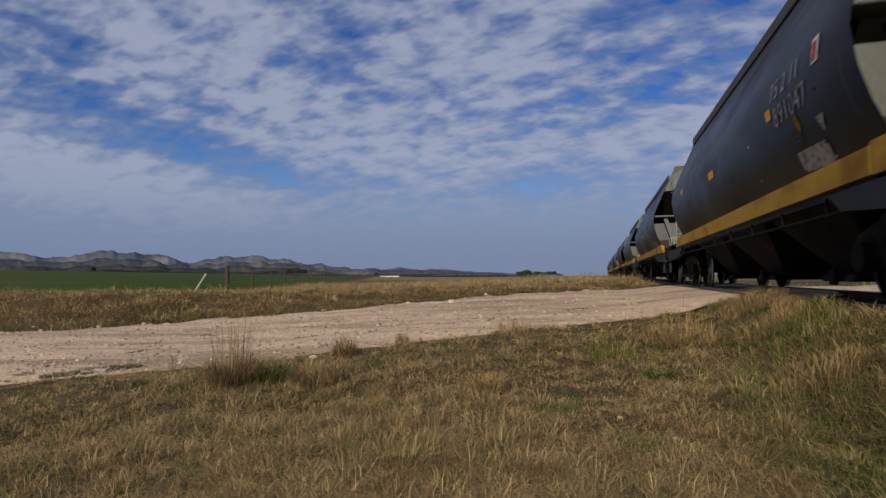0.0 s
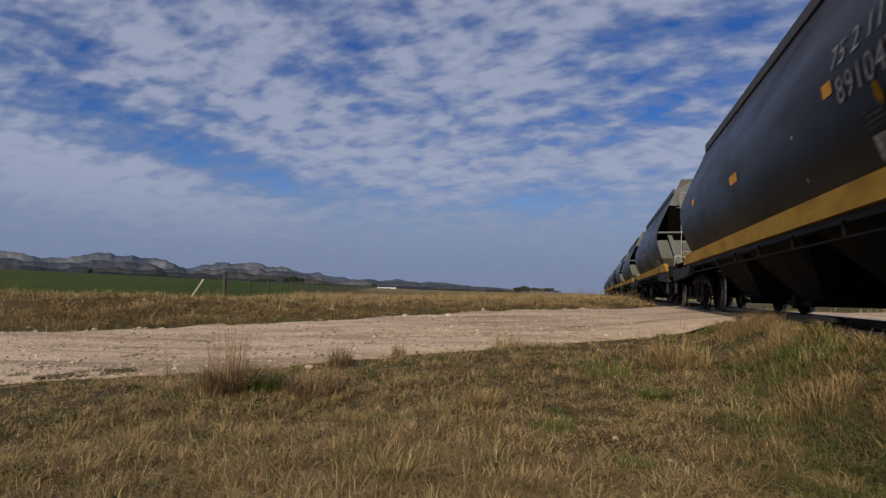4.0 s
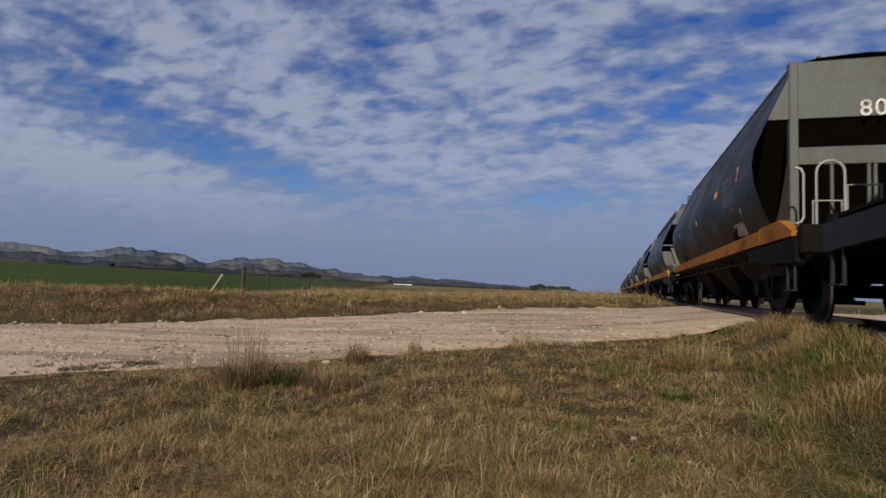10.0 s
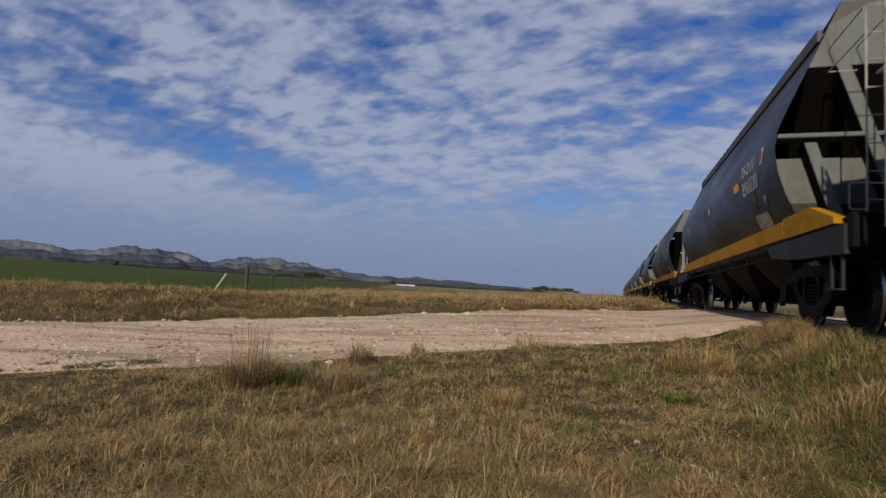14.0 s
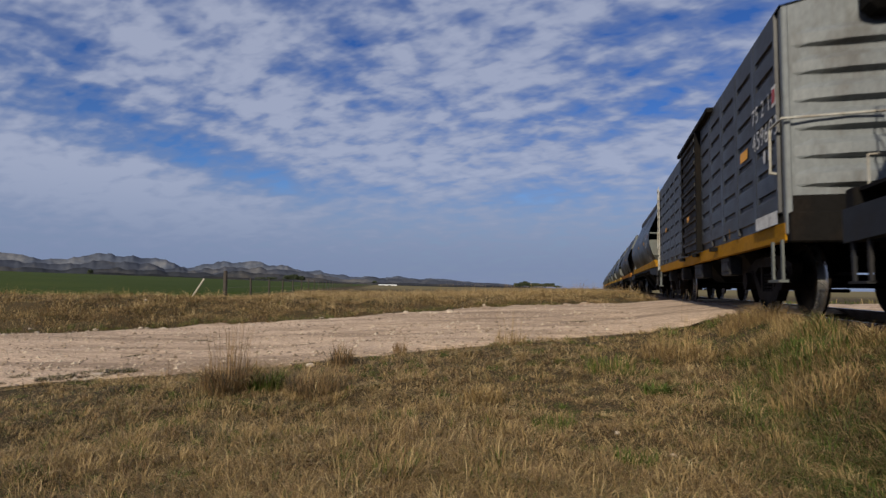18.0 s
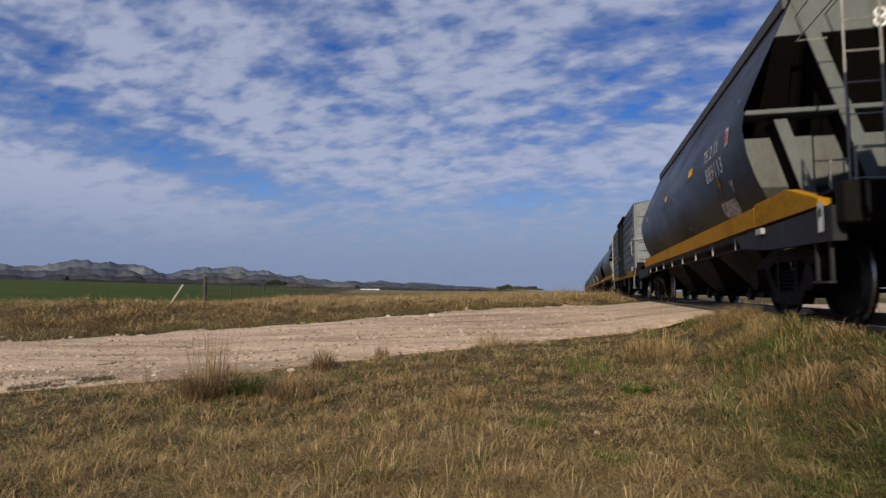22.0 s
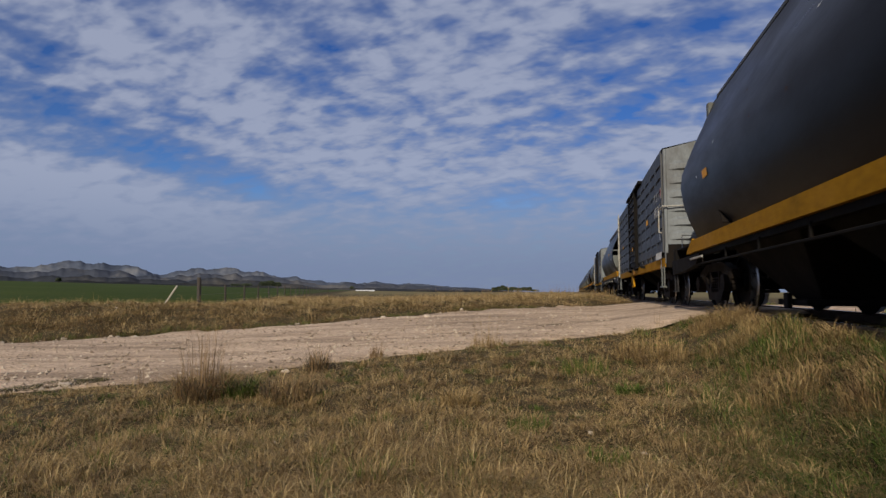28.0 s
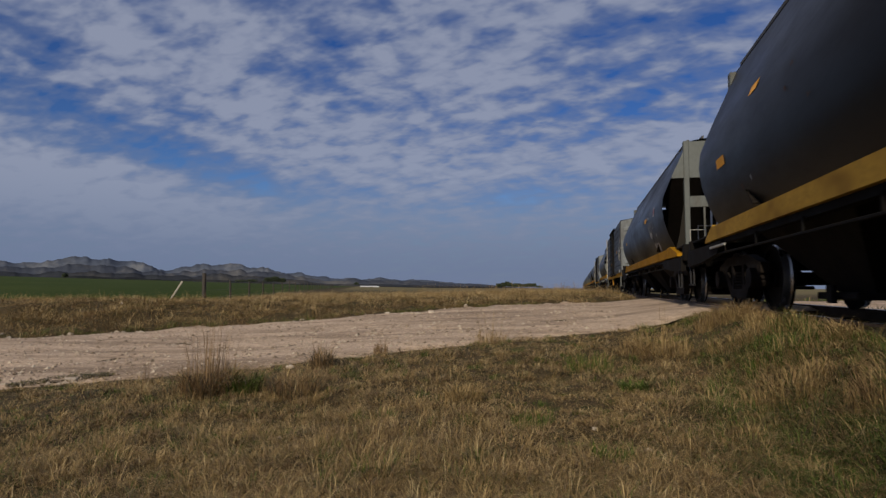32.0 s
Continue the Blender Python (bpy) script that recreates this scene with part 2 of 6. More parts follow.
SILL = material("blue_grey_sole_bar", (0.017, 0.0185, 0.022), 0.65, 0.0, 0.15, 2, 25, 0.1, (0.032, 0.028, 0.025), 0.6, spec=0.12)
CHUTESHADE = material("rusty_chute_with_shade", (0.013, 0.0105, 0.0085), 0.85, 0.0, 0.2, 1.5, 20, 0.12, (0.010, 0.009, 0.008), 0.9, spec=0.08)
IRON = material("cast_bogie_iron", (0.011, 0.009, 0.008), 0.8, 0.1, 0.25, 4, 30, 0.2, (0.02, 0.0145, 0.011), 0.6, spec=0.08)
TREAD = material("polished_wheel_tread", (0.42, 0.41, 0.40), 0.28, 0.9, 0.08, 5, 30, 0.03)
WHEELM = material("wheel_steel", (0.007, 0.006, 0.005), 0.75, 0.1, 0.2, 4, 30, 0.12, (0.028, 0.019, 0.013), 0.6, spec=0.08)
RAILM = material("rail_steel", (0.12, 0.075, 0.05), 0.7, 0.3, 0.2, 4, 30, 0.15)
RAILTOP = material("shiny_rail_head", (0.45, 0.44, 0.43), 0.25, 0.95, 0.06, 5, 30, 0.02)
SLEEPER = material("weathered_sleeper", (0.11, 0.085, 0.065), 0.9, 0, 0.3, 6, 40, 0.5, (0.05, 0.04, 0.035), 0.7, (1, 6, 6))
POSTM = material("weathered_post", (0.045, 0.038, 0.032), 0.9, 0, 0.3, 8, 60, 0.5, None, 0.5, (1, 1, 0.15))
PALEPOST = material("pale_post", (0.42, 0.38, 0.32), 0.9, 0, 0.2, 8, 60, 0.4, None, 0.5, (1, 1, 0.2))
WIRE = material("rusty_wire", (0.10, 0.085, 0.075), 0.6, 0.6)
STONE = material("pale_limestone", (0.42, 0.355, 0.28), 0.9, 0, 0.2, 8, 60, 0.5, (0.25, 0.20, 0.155), 0.6, obj_vary=0.25)
BARNW = material("white_barn_sheet", (0.75, 0.75, 0.73), 0.6)
LEAF = material("dark_tree_leaf", (0.035, 0.048, 0.022), 0.8, 0, 0.35, 0.3, 3, 0, None, 0.5)
BARK = material("tree_bark", (0.09, 0.07, 0.05), 0.9, 0, 0.3, 4, 20, 0.4)
CHROME = material("galvanised_tube", (0.45, 0.45, 0.44), 0.4, 0.7, 0.1, 5, 40, 0.03)


# ---- mesh helpers ----
def mesh_of(bm, name, mats, smooth=False):
    me = bpy.data.meshes.new(name)
    bmesh.ops.recalc_face_normals(bm, faces=bm.faces)
    bm.to_mesh(me)
    bm.free()
    for m in (mats if isinstance(mats, (list, tuple)) else [mats]):
        me.materials.append(m)
    if smooth:
        me.polygons.foreach_set("use_smooth", [True] * len(me.polygons))
    return me


def part(name, bm, mat, parent, label="", smooth=False, m=None):
    ob = new(name, bm if isinstance(bm, bpy.types.Mesh) else mesh_of(bm, name, mat, smooth))
    ob.parent = parent
    if m is not None:
        ob.matrix_basis = m
    if label:
        ob["label"] = label
    return ob


def box(bm, x0, x1, y0, y1, z0, z1, bev=0.0):
    r = bmesh.ops.create_cube(bm, size=1)
    for v in r["verts"]:
        v.co = Vector(((x0 + x1) / 2 + v.co.x * (x1 - x0), (y0 + y1) / 2 + v.co.y * (y1 - y0), (z0 + z1) / 2 + v.co.z * (z1 - z0)))
    if bev:
        es = {e for v in r["verts"] for e in v.link_edges}
        bmesh.ops.bevel(bm, geom=list(es), offset=bev, segments=1, affect="EDGES")
    return bm


def boxes(*rows, bev=0.0):
    bm = bmesh.new()
    for r in rows:
        box(bm, *r, bev=bev)
    return bm


def tube(bm, pts, r, seg=6):
    """A round bar along a polyline, in straight pieces that overlap at the bends."""
    for p, q in zip(pts, pts[1:]):
        p, q = Vector(p), Vector(q)
        d = q - p
        m = Matrix.Translation((p + q) / 2) @ d.to_track_quat("Z", "Y").to_matrix().to_4x4()
        bmesh.ops.create_cone(bm, cap_ends=True, segments=seg, radius1=r, radius2=r, depth=d.length + r, matrix=m)
    return bm


def tubes(*paths, r=0.014, seg=6):
    bm = bmesh.new()
    for p in paths:
        tube(bm, p, r, seg)
    return bm


def disc(bm, x0, x1, y, z, r, seg=20):
    """A cylinder across the wagon."""
    m = Matrix.Translation(((x0 + x1) / 2, y, z)) @ Matrix.Rotation(radians(90), 4, "Y")
    bmesh.ops.create_cone(bm, cap_ends=True, segments=seg, radius1=r, radius2=r, depth=abs(x1 - x0), matrix=m)
    return bm


def prism(bm, outline, x0, x1):
    """An outline in (y, z), pushed from x0 to x1."""
    a = [bm.verts.new((x0, y, z)) for y, z in outline]
    b = [bm.verts.new((x1, y, z)) for y, z in outline]
    bm.faces.new(a), bm.faces.new(b[::-1])
    for i in range(len(a)):
        j = (i + 1) % len(a)
        bm.faces.new((a[i], b[i], b[j], a[j]))
    return bm


def slab(bm, pts, thick):
    """A plate through a flat outline, thickened along its normal."""
    pts = [Vector(p) for p in pts]
    n = (pts[1] - pts[0]).cross(pts[2] - pts[0]).normalized() * thick / 2
    a, b = [bm.verts.new(p + n) for p in pts], [bm.verts.new(p - n) for p in pts]
    bm.faces.new(a), bm.faces.new(b[::-1])
    for i in range(len(a)):
        j = (i + 1) % len(a)
        bm.faces.new((a[i], b[i], b[j], a[j]))
    return bm


def lathe(bm, prof, seg=28, axis="X"):
    """A profile of (offset along the axis, radius), closed, turned round the axis."""
    rings = []
    for k in range(seg):
        c, s = math.cos(2 * math.pi * k / seg), math.sin(2 * math.pi * k / seg)
        rings.append([bm.verts.new((o, r * c, r * s) if axis == "X" else (r * c, r * s, o)) for o, r in prof])
    for k in range(seg):
        a, b = rings[k], rings[(k + 1) % seg]
        for i in range(len(prof)):
            j = (i + 1) % len(prof)
            bm.faces.new((a[i], a[j], b[j], b[i]))
    return bm

# ---- ground, road, track, distance ----
XC = 3.5           # centre line of the track; z = 0 is the top of the rails
RX, RY = 0.831, 0.556     # direction of the gravel road
KNOT_S = (-400, -16, -10, -8, -5.5, -3.5, 0, 3, 60)
KNOT_Z = (-1.2, -1.0, -0.88, -0.78, -0.62, -0.49, -0.29, -0.22, -0.22)


def along(x, y):
    return (x - 2.2) * RX + (y - 10.8) * RY


def across(x, y):
    return -(x - 2.2) * RY + (y - 10.8) * RX      # 0 on the near edge of the road, 8.5 on its far edge


def fbm(x, y, s):
    return noise.noise((x * s, y * s, 3.7)) + 0.5 * noise.noise((x * s * 2.1, y * s * 2.1, 9.1))


def height(x, y):
    base = np.interp(along(x, y), KNOT_S, KNOT_Z)
    c = across(x, y)
    if c > 8.3:                      # the verge beyond the road: a low bank, then the fields
        k = min(1.0, (c - 8.3) / 3.2)
        k = k * k * (3 - 2 * k)
        flat = max(-0.42, min(base + 0.25, -0.26))
        flat += 0.28 * math.exp(-((c - 12.5) / 2.4) ** 2) * float(np.interp(x, (-12, -7), (1, 0)))
        mound = float(np.interp(x, (-15, -9, -3.5, 1.2, 1.85, 2.15), (flat, -0.22, -0.06, 0.0, -0.02, -0.24)))
        base = base * (1 - k) + (mound + (flat - mound) * min(1.0, max(0.0, (c - 22) / 25))) * k
    bank = np.interp(x, (0.3, 1.4, 2.0, 2.35, 4.65, 5.1, 6.5, 12), (-3, -0.52, -0.33, -0.24, -0.24, -0.33, -0.6, -0.7))
    if x > 5:
        base = min(base, -0.55) if c < -1 or c > 9.5 else base
    if c < -0.2:                     # the shoulder of the embankment
        shoulder = float(np.interp(x, (0.8, 1.4, 1.85, 2.15, 2.4), (-3, -0.44, -0.17, -0.11, -0.24)))
        k = min(1.0, (-0.2 - c) / 0.9)
        bank = max(bank, shoulder * k + min(shoulder, -0.24) * (1 - k))
    z = max(base, bank)
    if x < 2.2 and -3 < c < 0:
        z += 0.05 * math.sin(math.pi * -c / 3)
    d = math.hypot(x, y)
    if d > 60:
        az = math.degrees(math.atan2(x, y))
        rise = np.interp(az, (-90, -54, -40, -25, -14, 5), (1.0, 0.9, 0.6, 0.16, -0.06, -0.06)) if y > 0 or x < 0 else 0
        z += math.tan(radians(float(rise))) * (min(d, 2500) - 60)
    rough = 0.035 if not (0 < c < 8.3 and x < 8) else 0.012
    if c < 0 and x < 2.4 and d < 20:          # tussocky turf
        z += 0.045 * noise.noise((x * 2.6, y * 2.6, 1.0)) + 0.028 * noise.noise((x * 5.5, y * 5.5, 5.0))
    elif c > 8.6 and x < 2.4 and d < 60:
        z += 0.15 * noise.noise((x * 1.3, y * 1.3, 2.0)) + 0.08 * noise.noise((x * 3.1, y * 3.1, 8.0))
    return float(z) + (rough * fbm(x, y, 0.9) if d < 80 else 0)


def spread(lo, hi, a, b, step, grow=1.18):
    """Grid lines: even from a to b, then wider and wider out to lo and hi."""
    mid = list(np.arange(a, b + step / 2, step))
    s, up = step, [mid[-1]]
    while up[-1] < hi:
        s *= grow
        up.append(up[-1] + s)
    s, dn = step, [mid[0]]
    while dn[-1] > lo:
        s *= grow
        dn.append(dn[-1] - s)
    return dn[:0:-1] + mid + up[1:]


def sheet(name, xs, ys, fn, mat):
    nx, ny = len(xs), len(ys)
    vs = [(x, y, fn(x, y)) for y in ys for x in xs]
    fs = [(j * nx + i, j * nx + i + 1, (j + 1) * nx + i + 1, (j + 1) * nx + i) for j in range(ny - 1) for i in range(nx - 1)]
    me = bpy.data.meshes.new(name)
    me.from_pydata(vs, [], fs)
    me.materials.append(mat)
    me.polygons.foreach_set("use_smooth", [True] * len(me.polygons))
    return new(name, me)


def ground_material():
    m = bpy.data.materials.new("dry_turf")
    m.use_nodes = True
    n, l = m.node_tree.nodes, m.node_tree.links
    bs = n["Principled BSDF"]
    bs.inputs["Roughness"].default_value, bs.inputs["Specular IOR Level"].default_value = 0.95, 0.1
    geo, sep = n.new("ShaderNodeNewGeometry"), n.new("ShaderNodeSeparateXYZ")
    l.new(geo.outputs["Position"], sep.inputs[0])

    def nz(scale, detail=5):
        t = n.new("ShaderNodeTexNoise")
        t.inputs["Scale"].default_value, t.inputs["Detail"].default_value, t.inputs["Roughness"].default_value = scale, detail, 0.65
        l.new(geo.outputs["Position"], t.inputs[0])
        return t.outputs["Fac"]

    def mr(v, a, b, c=0.0, d=1.0):
        r = n.new("ShaderNodeMapRange")
        r.interpolation_type = "SMOOTHSTEP"
        l.new(v, r.inputs[0])
        for i, q in zip((1, 2, 3, 4), (a, b, c, d)):
            r.inputs[i].default_value = q
        return r.outputs[0]

    def mix(f, a, b):
        r = n.new("ShaderNodeMix")
        r.data_type = "RGBA"
        l.new(f, r.inputs[0])
        for i, v in ((6, a), (7, b)):
            if isinstance(v, tuple):
                r.inputs[i].default_value = (*v, 1)
            else:
                l.new(v, r.inputs[i])
        return r.outputs[2]

    def dot(vx, vy, off):
        r = n.new("ShaderNodeVectorMath")
        r.operation = "DOT_PRODUCT"
        l.new(geo.outputs["Position"], r.inputs[0])
        r.inputs[1].default_value = (vx, vy, 0)
        s = n.new("ShaderNodeMath")
        s.operation = "SUBTRACT"
        l.new(r.outputs["Value"], s.inputs[0])
        s.inputs[1].default_value = off
        return s.outputs[0]

    straw = mix(mr(nz(2.2), 0.4, 0.62), (0.05, 0.036, 0.02), (0.026, 0.021, 0.012))
    straw = mix(mr(nz(60, 3), 0.35, 0.7), straw, (0.10, 0.075, 0.04))
    turf = mix(mr(nz(3.0), 0.52, 0.7, 0, 0.5), straw, (0.05, 0.06, 0.02))
    # the sown field starts beyond the fence
    field = mix(mr(nz(0.03), 0.35, 0.7), (0.028, 0.046, 0.005), (0.045, 0.062, 0.009))
    line = mr(dot(-0.927, -0.375, FENCE_OFF), 1.0, 3.0)
    back = mr(dot(-RY, RX, 10.8 * RX - 2.2 * RY), 16.0, 18.5)
    both = n.new("ShaderNodeMath")
    both.operation = "MULTIPLY"
    l.new(line, both.inputs[0]), l.new(back, both.inputs[1])
    col = mix(both.outputs[0], turf, field)
    # dry pasture ahead
    far = mr(dot(0, 1, 0), 50, 130)
    right = mr(dot(0.927, 0.375, -FENCE_OFF), 1.0, 4.0)
    k = n.new("ShaderNodeMath")
    k.operation = "MULTIPLY"
    l.new(far, k.inputs[0]), l.new(right, k.inputs[1])
    col = mix(k.outputs[0], col, (0.15, 0.125, 0.06))
    l.new(col, bs.inputs["Base Color"])
    bp = n.new("ShaderNodeBump")
    bp.inputs["Strength"].default_value, bp.inputs["Distance"].default_value = 0.6, 0.03
    l.new(nz(45, 4), bp.inputs["Height"]), l.new(bp.outputs[0], bs.inputs["Normal"])
    return m


FENCE = (-14.2, 19.3)
FENCE_OFF = 14.2 * 0.927 - 19.3 * 0.375
TURF = ground_material()
GRAVEL = material("pale_gravel", (0.47, 0.355, 0.255), 0.95, 0, 0.55, 0.9, 34, 1.0, (0.22, 0.16, 0.11), 0.85, (0.28, 1.5, 1), 0.15, 0.46, 0.0, -33.8)
BALLAST = material("grey_ballast", (0.06, 0.05, 0.04), 0.95, 0, 0.5, 2, 25, 1.0, (0.045, 0.037, 0.03), 0.7, (1, 1, 1), 0.15)

GX, GY = spread(-4600, 4600, -22, 9, 0.15), spread(-3000, 4800, -4, 36, 0.15)
ground = tagged(sheet("ground", GX, GY, height, TURF),
                "dry winter turf and fields reaching the horizon", "ground", kind="structure")


def road_mesh():
    """The gravel road: a strip of short slabs with ragged edges, laid on the ground."""
    bm = bmesh.new()
    rows = []
    ss = list(np.arange(-60, -18, 1.0)) + list(np.arange(-18, 12, 0.18)) + list(np.arange(12, 60, 1.0))
    for s in ss:
        rag = 0.28 * noise.noise((s * 0.9, 1.3, 0)) + 0.14 * noise.noise((s * 3.1, 7.7, 0))
        rag2 = 0.5 * noise.noise((s * 0.5, 4.3, 0)) + 0.2 * noise.noise((s * 2.3, 2.7, 0))
        flare = 1.2 * math.exp(-((s - 1) / 3.0) ** 2)
        c0, c1 = 0.0 + rag - 0.2 * flare, 8.5 + rag2 + 0.4 * flare
        row = []
        for k in range(36):
            c = c0 + (c1 - c0) * k / 35
            x, y = 2.2 + s * RX - c * RY, 10.8 + s * RY + c * RX
            edge = min(k, 35 - k)
            rut = -0.03 * (math.exp(-((c - 2.6) / 0.45) ** 2) + math.exp(-((c - 4.6) / 0.45) ** 2)) + 0.02 * noise.noise((x * 1.7, y * 1.7, 0))
            z = height(x, y) + (0.035 + rut if edge > 0 else -0.03)
            k2 = float(np.interp(x, (0.7, 2.5, 4.5, 6.3), (0, 1, 1, 0)))
            z = z * (1 - k2) + (-0.03 if edge > 0 else -0.10) * k2
            row.append(bm.verts.new((x, y, z)))
        rows.append(row)
    for a, b in zip(rows, rows[1:]):
        for i in range(35):
            bm.faces.new((a[i], a[i + 1], b[i + 1], b[i]))
    return bm


road = tagged(new("road", mesh_of(road_mesh(), "road", GRAVEL, True)), "pale unsealed gravel road crossing the railway", "road", kind="structure")

# ---- railway track ----
def rail_profile():
    return [(-0.07, -0.172), (0.07, -0.172), (0.07, -0.16), (0.012, -0.145), (0.012, -0.045), (0.035, -0.035), (0.035, -0.003), (0.025, 0.0), (-0.025, 0.0), (-0.035, -0.003), (-0.035, -0.035), (-0.012, -0.045), (-0.012, -0.145), (-0.07, -0.16)]


def build_track():
    track = tagged(new("railway_track"), "broad gauge railway track with worn steel rails", "railway track", kind="structure")
    bm = bmesh.new()
    y0, y1 = -60, 700
    prof = [(-1.45, -0.34), (-1.15, -0.185), (1.35, -0.185), (1.75, -0.34)]
    ys = list(np.arange(y0, 60, 2.0)) + [60, 120, 300, y1]
    rings = [[bm.verts.new((XC + px, y, pz)) for px, pz in prof] for y in ys]
    for a, b in zip(rings, rings[1:]):
        for i in range(3):
            bm.faces.new((a[i], a[i + 1], b[i + 1], b[i]))
    part("ballast_bed", bm, BALLAST, track, "weathered stone ballast")
    for side in (-0.838 - 0.035, 0.838 + 0.035):
        bm = bmesh.new()
        pr = rail_profile()
        a = [bm.verts.new((XC + side + px, y0, pz)) for px, pz in pr]
        b = [bm.verts.new((XC + side + px, y1, pz)) for px, pz in pr]
        for i in range(len(pr)):
            j = (i + 1) % len(pr)
            f = bm.faces.new((a[i], a[j], b[j], b[i]))
            if pr[i][1] > -0.004 and pr[j][1] > -0.004:
                f.material_index = 1
        part("rail", bm, [RAILM, RAILTOP], track)
    me = mesh_of(boxes((-1.2, 1.2, -0.12, 0.12, -0.30, -0.165), bev=0.012), "sleeper", SLEEPER)
    for k in range(90):
        part("sleeper", me, None, track, m=pose(XC, -8 + k * 0.62, 0, 0, 0, random.uniform(-1, 1)))


build_track()

# ---- rolling stock ----
SPEED = 3.83
WR = 0.455       # wheel radius
HOP_L, BOX_L = 15.7, 13.4
SECT = [(1.36, 1.22), (1.55, 1.31), (1.80, 1.42), (2.10, 1.51), (2.40, 1.55), (2.65, 1.52), (2.95, 1.40), (3.25, 1.27), (3.55, 1.13), (3.80, 1.02), (3.96, 0.95)]   # z, half width of a hopper


def half_width(z):
    return float(np.interp(z, [s[0] for s in SECT], [s[1] for s in SECT]))


def wheel_mesh():
    bm = bmesh.new()
    o = 0.80
    for sgn in (-1, 1):
        lathe(bm, [(sgn * (o - 0.02), WR + 0.028), (sgn * (o + 0.012), WR + 0.024), (sgn * (o + 0.03), WR), (sgn * (o + 0.115), WR - 0.006), (sgn * (o + 0.12), WR - 0.06),
                   (sgn * (o + 0.075), WR - 0.075), (sgn * (o + 0.06), 0.15), (sgn * (o + 0.11), 0.13), (sgn * (o + 0.11), 0.07), (sgn * (o - 0.02), 0.07), (sgn * (o - 0.02), 0.15), (sgn * (o + 0.02), 0.16), (sgn * (o - 0.01), WR - 0.07)], 40)
        disc(bm, sgn * (o + 0.10), sgn * (o + 0.24), 0, 0, 0.07, 12)
        for k in range(3):
            a = 2 * math.pi * k / 3
            box(bm, sgn * (o + 0.235), sgn * (o + 0.25), 0.035 * math.cos(a) - 0.01, 0.035 * math.cos(a) + 0.01, 0.035 * math.sin(a) - 0.01, 0.035 * math.sin(a) + 0.01)
    disc(bm, -0.8, 0.8, 0, 0, 0.075, 12)
    me = mesh_of(bm, "wheelset", [WHEELM, TREAD])
    for p in me.polygons:
        r = math.hypot(p.center.y, p.center.z)
        if r > WR - 0.03 and abs(abs(p.center.x) - o - 0.07) < 0.055:
            p.material_index = 1
    return me


def side_frame(x):
    """A cast bogie side frame with two windows and a spring nest between them."""
    bm = bmesh.new()
    s = 1 if x > 0 else -1
    x0, x1 = x - 0.06, x + 0.06
    top = [(-1.12, 0.52), (-1.12, 0.66), (-0.55, 0.80), (0.55, 0.80), (1.12, 0.66), (1.12, 0.52), (0.72, 0.54), (0.44, 0.66), (-0.44, 0.66), (-0.72, 0.54)]
    prism(bm, top, x0, x1)
    prism(bm, [(-0.78, 0.56), (-0.62, 0.58), (-0.30, 0.30), (0.30, 0.30), (0.62, 0.58), (0.78, 0.56), (0.42, 0.17), (-0.42, 0.17)], x0, x1)
    for y in (-0.34, 0.24):
        box(bm, x0, x1, y, y + 0.10, 0.28, 0.70, 0.01)
    for y in (-0.90, 0.90):
        disc(bm, x - 0.09 * s, x + 0.15 * s, y, WR, 0.14, 14)
        box(bm, x0 - 0.01, x1 + 0.01, y - 0.16, y + 0.16, WR - 0.03, WR + 0.19, 0.02)
    return bm


def springs(x):
    bm = bmesh.new()
    for y in (-0.14, 0.0, 0.14):
        for k in range(6):
            m = Matrix.Translation((x, y, 0.32 + k * 0.045))
            bmesh.ops.create_cone(bm, cap_ends=True, segments=10, radius1=0.06, radius2=0.06, depth=0.026, matrix=m)
    return bm


def bogie_bolster():
    bm = boxes((-1.0, 1.0, -0.2, 0.2, 0.58, 0.82), (-0.35, 0.35, -0.35, 0.35, 0.80, 0.95), (-0.75, 0.75, -0.62, -0.54, 0.36, 0.48), (-0.75, 0.75, 0.54, 0.62, 0.36, 0.48), bev=0.02)
    return tube(bm, [(-0.3, -0.55, 0.32), (-0.3, 0.55, 0.32)], 0.025)


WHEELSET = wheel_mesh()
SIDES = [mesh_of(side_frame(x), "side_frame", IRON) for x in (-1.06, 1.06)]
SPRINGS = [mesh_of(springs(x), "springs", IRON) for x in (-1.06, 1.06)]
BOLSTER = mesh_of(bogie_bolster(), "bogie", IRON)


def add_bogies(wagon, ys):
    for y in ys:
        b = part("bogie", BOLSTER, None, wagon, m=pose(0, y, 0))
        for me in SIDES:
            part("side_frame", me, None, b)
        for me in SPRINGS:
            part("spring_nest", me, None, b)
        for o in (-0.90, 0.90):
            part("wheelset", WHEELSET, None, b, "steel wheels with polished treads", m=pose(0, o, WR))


def text_mesh(body, size, name):
    c = bpy.data.curves.new(name, "FONT")
    c.body, c.size, c.align_x, c.align_y, c.extrude, c.space_character = body, size, "LEFT", "CENTER", 0.0, 1.1
    ob = bpy.data.objects.new(name, c)
    me = bpy.data.meshes.new_from_object(ob)
    bpy.data.objects.remove(ob)
    bpy.data.curves.remove(c)
    return me


def on_side(w, me, mat, wagon, y, z, name, sect=True, x=None, gap=0.008, label=""):
    """Lays a flat mesh (its x to the reader's right, its y up) on the side that faces the road."""
    me = me.copy()
    me.materials.clear()
    me.materials.append(mat)
    for v in me.vertices:
        zz = z + v.co.y
        xx = -(half_width(zz) if sect else x) - gap - v.co.z
        v.co = (xx, y - v.co.x, zz)
    return part(name, me, None, wagon, label)


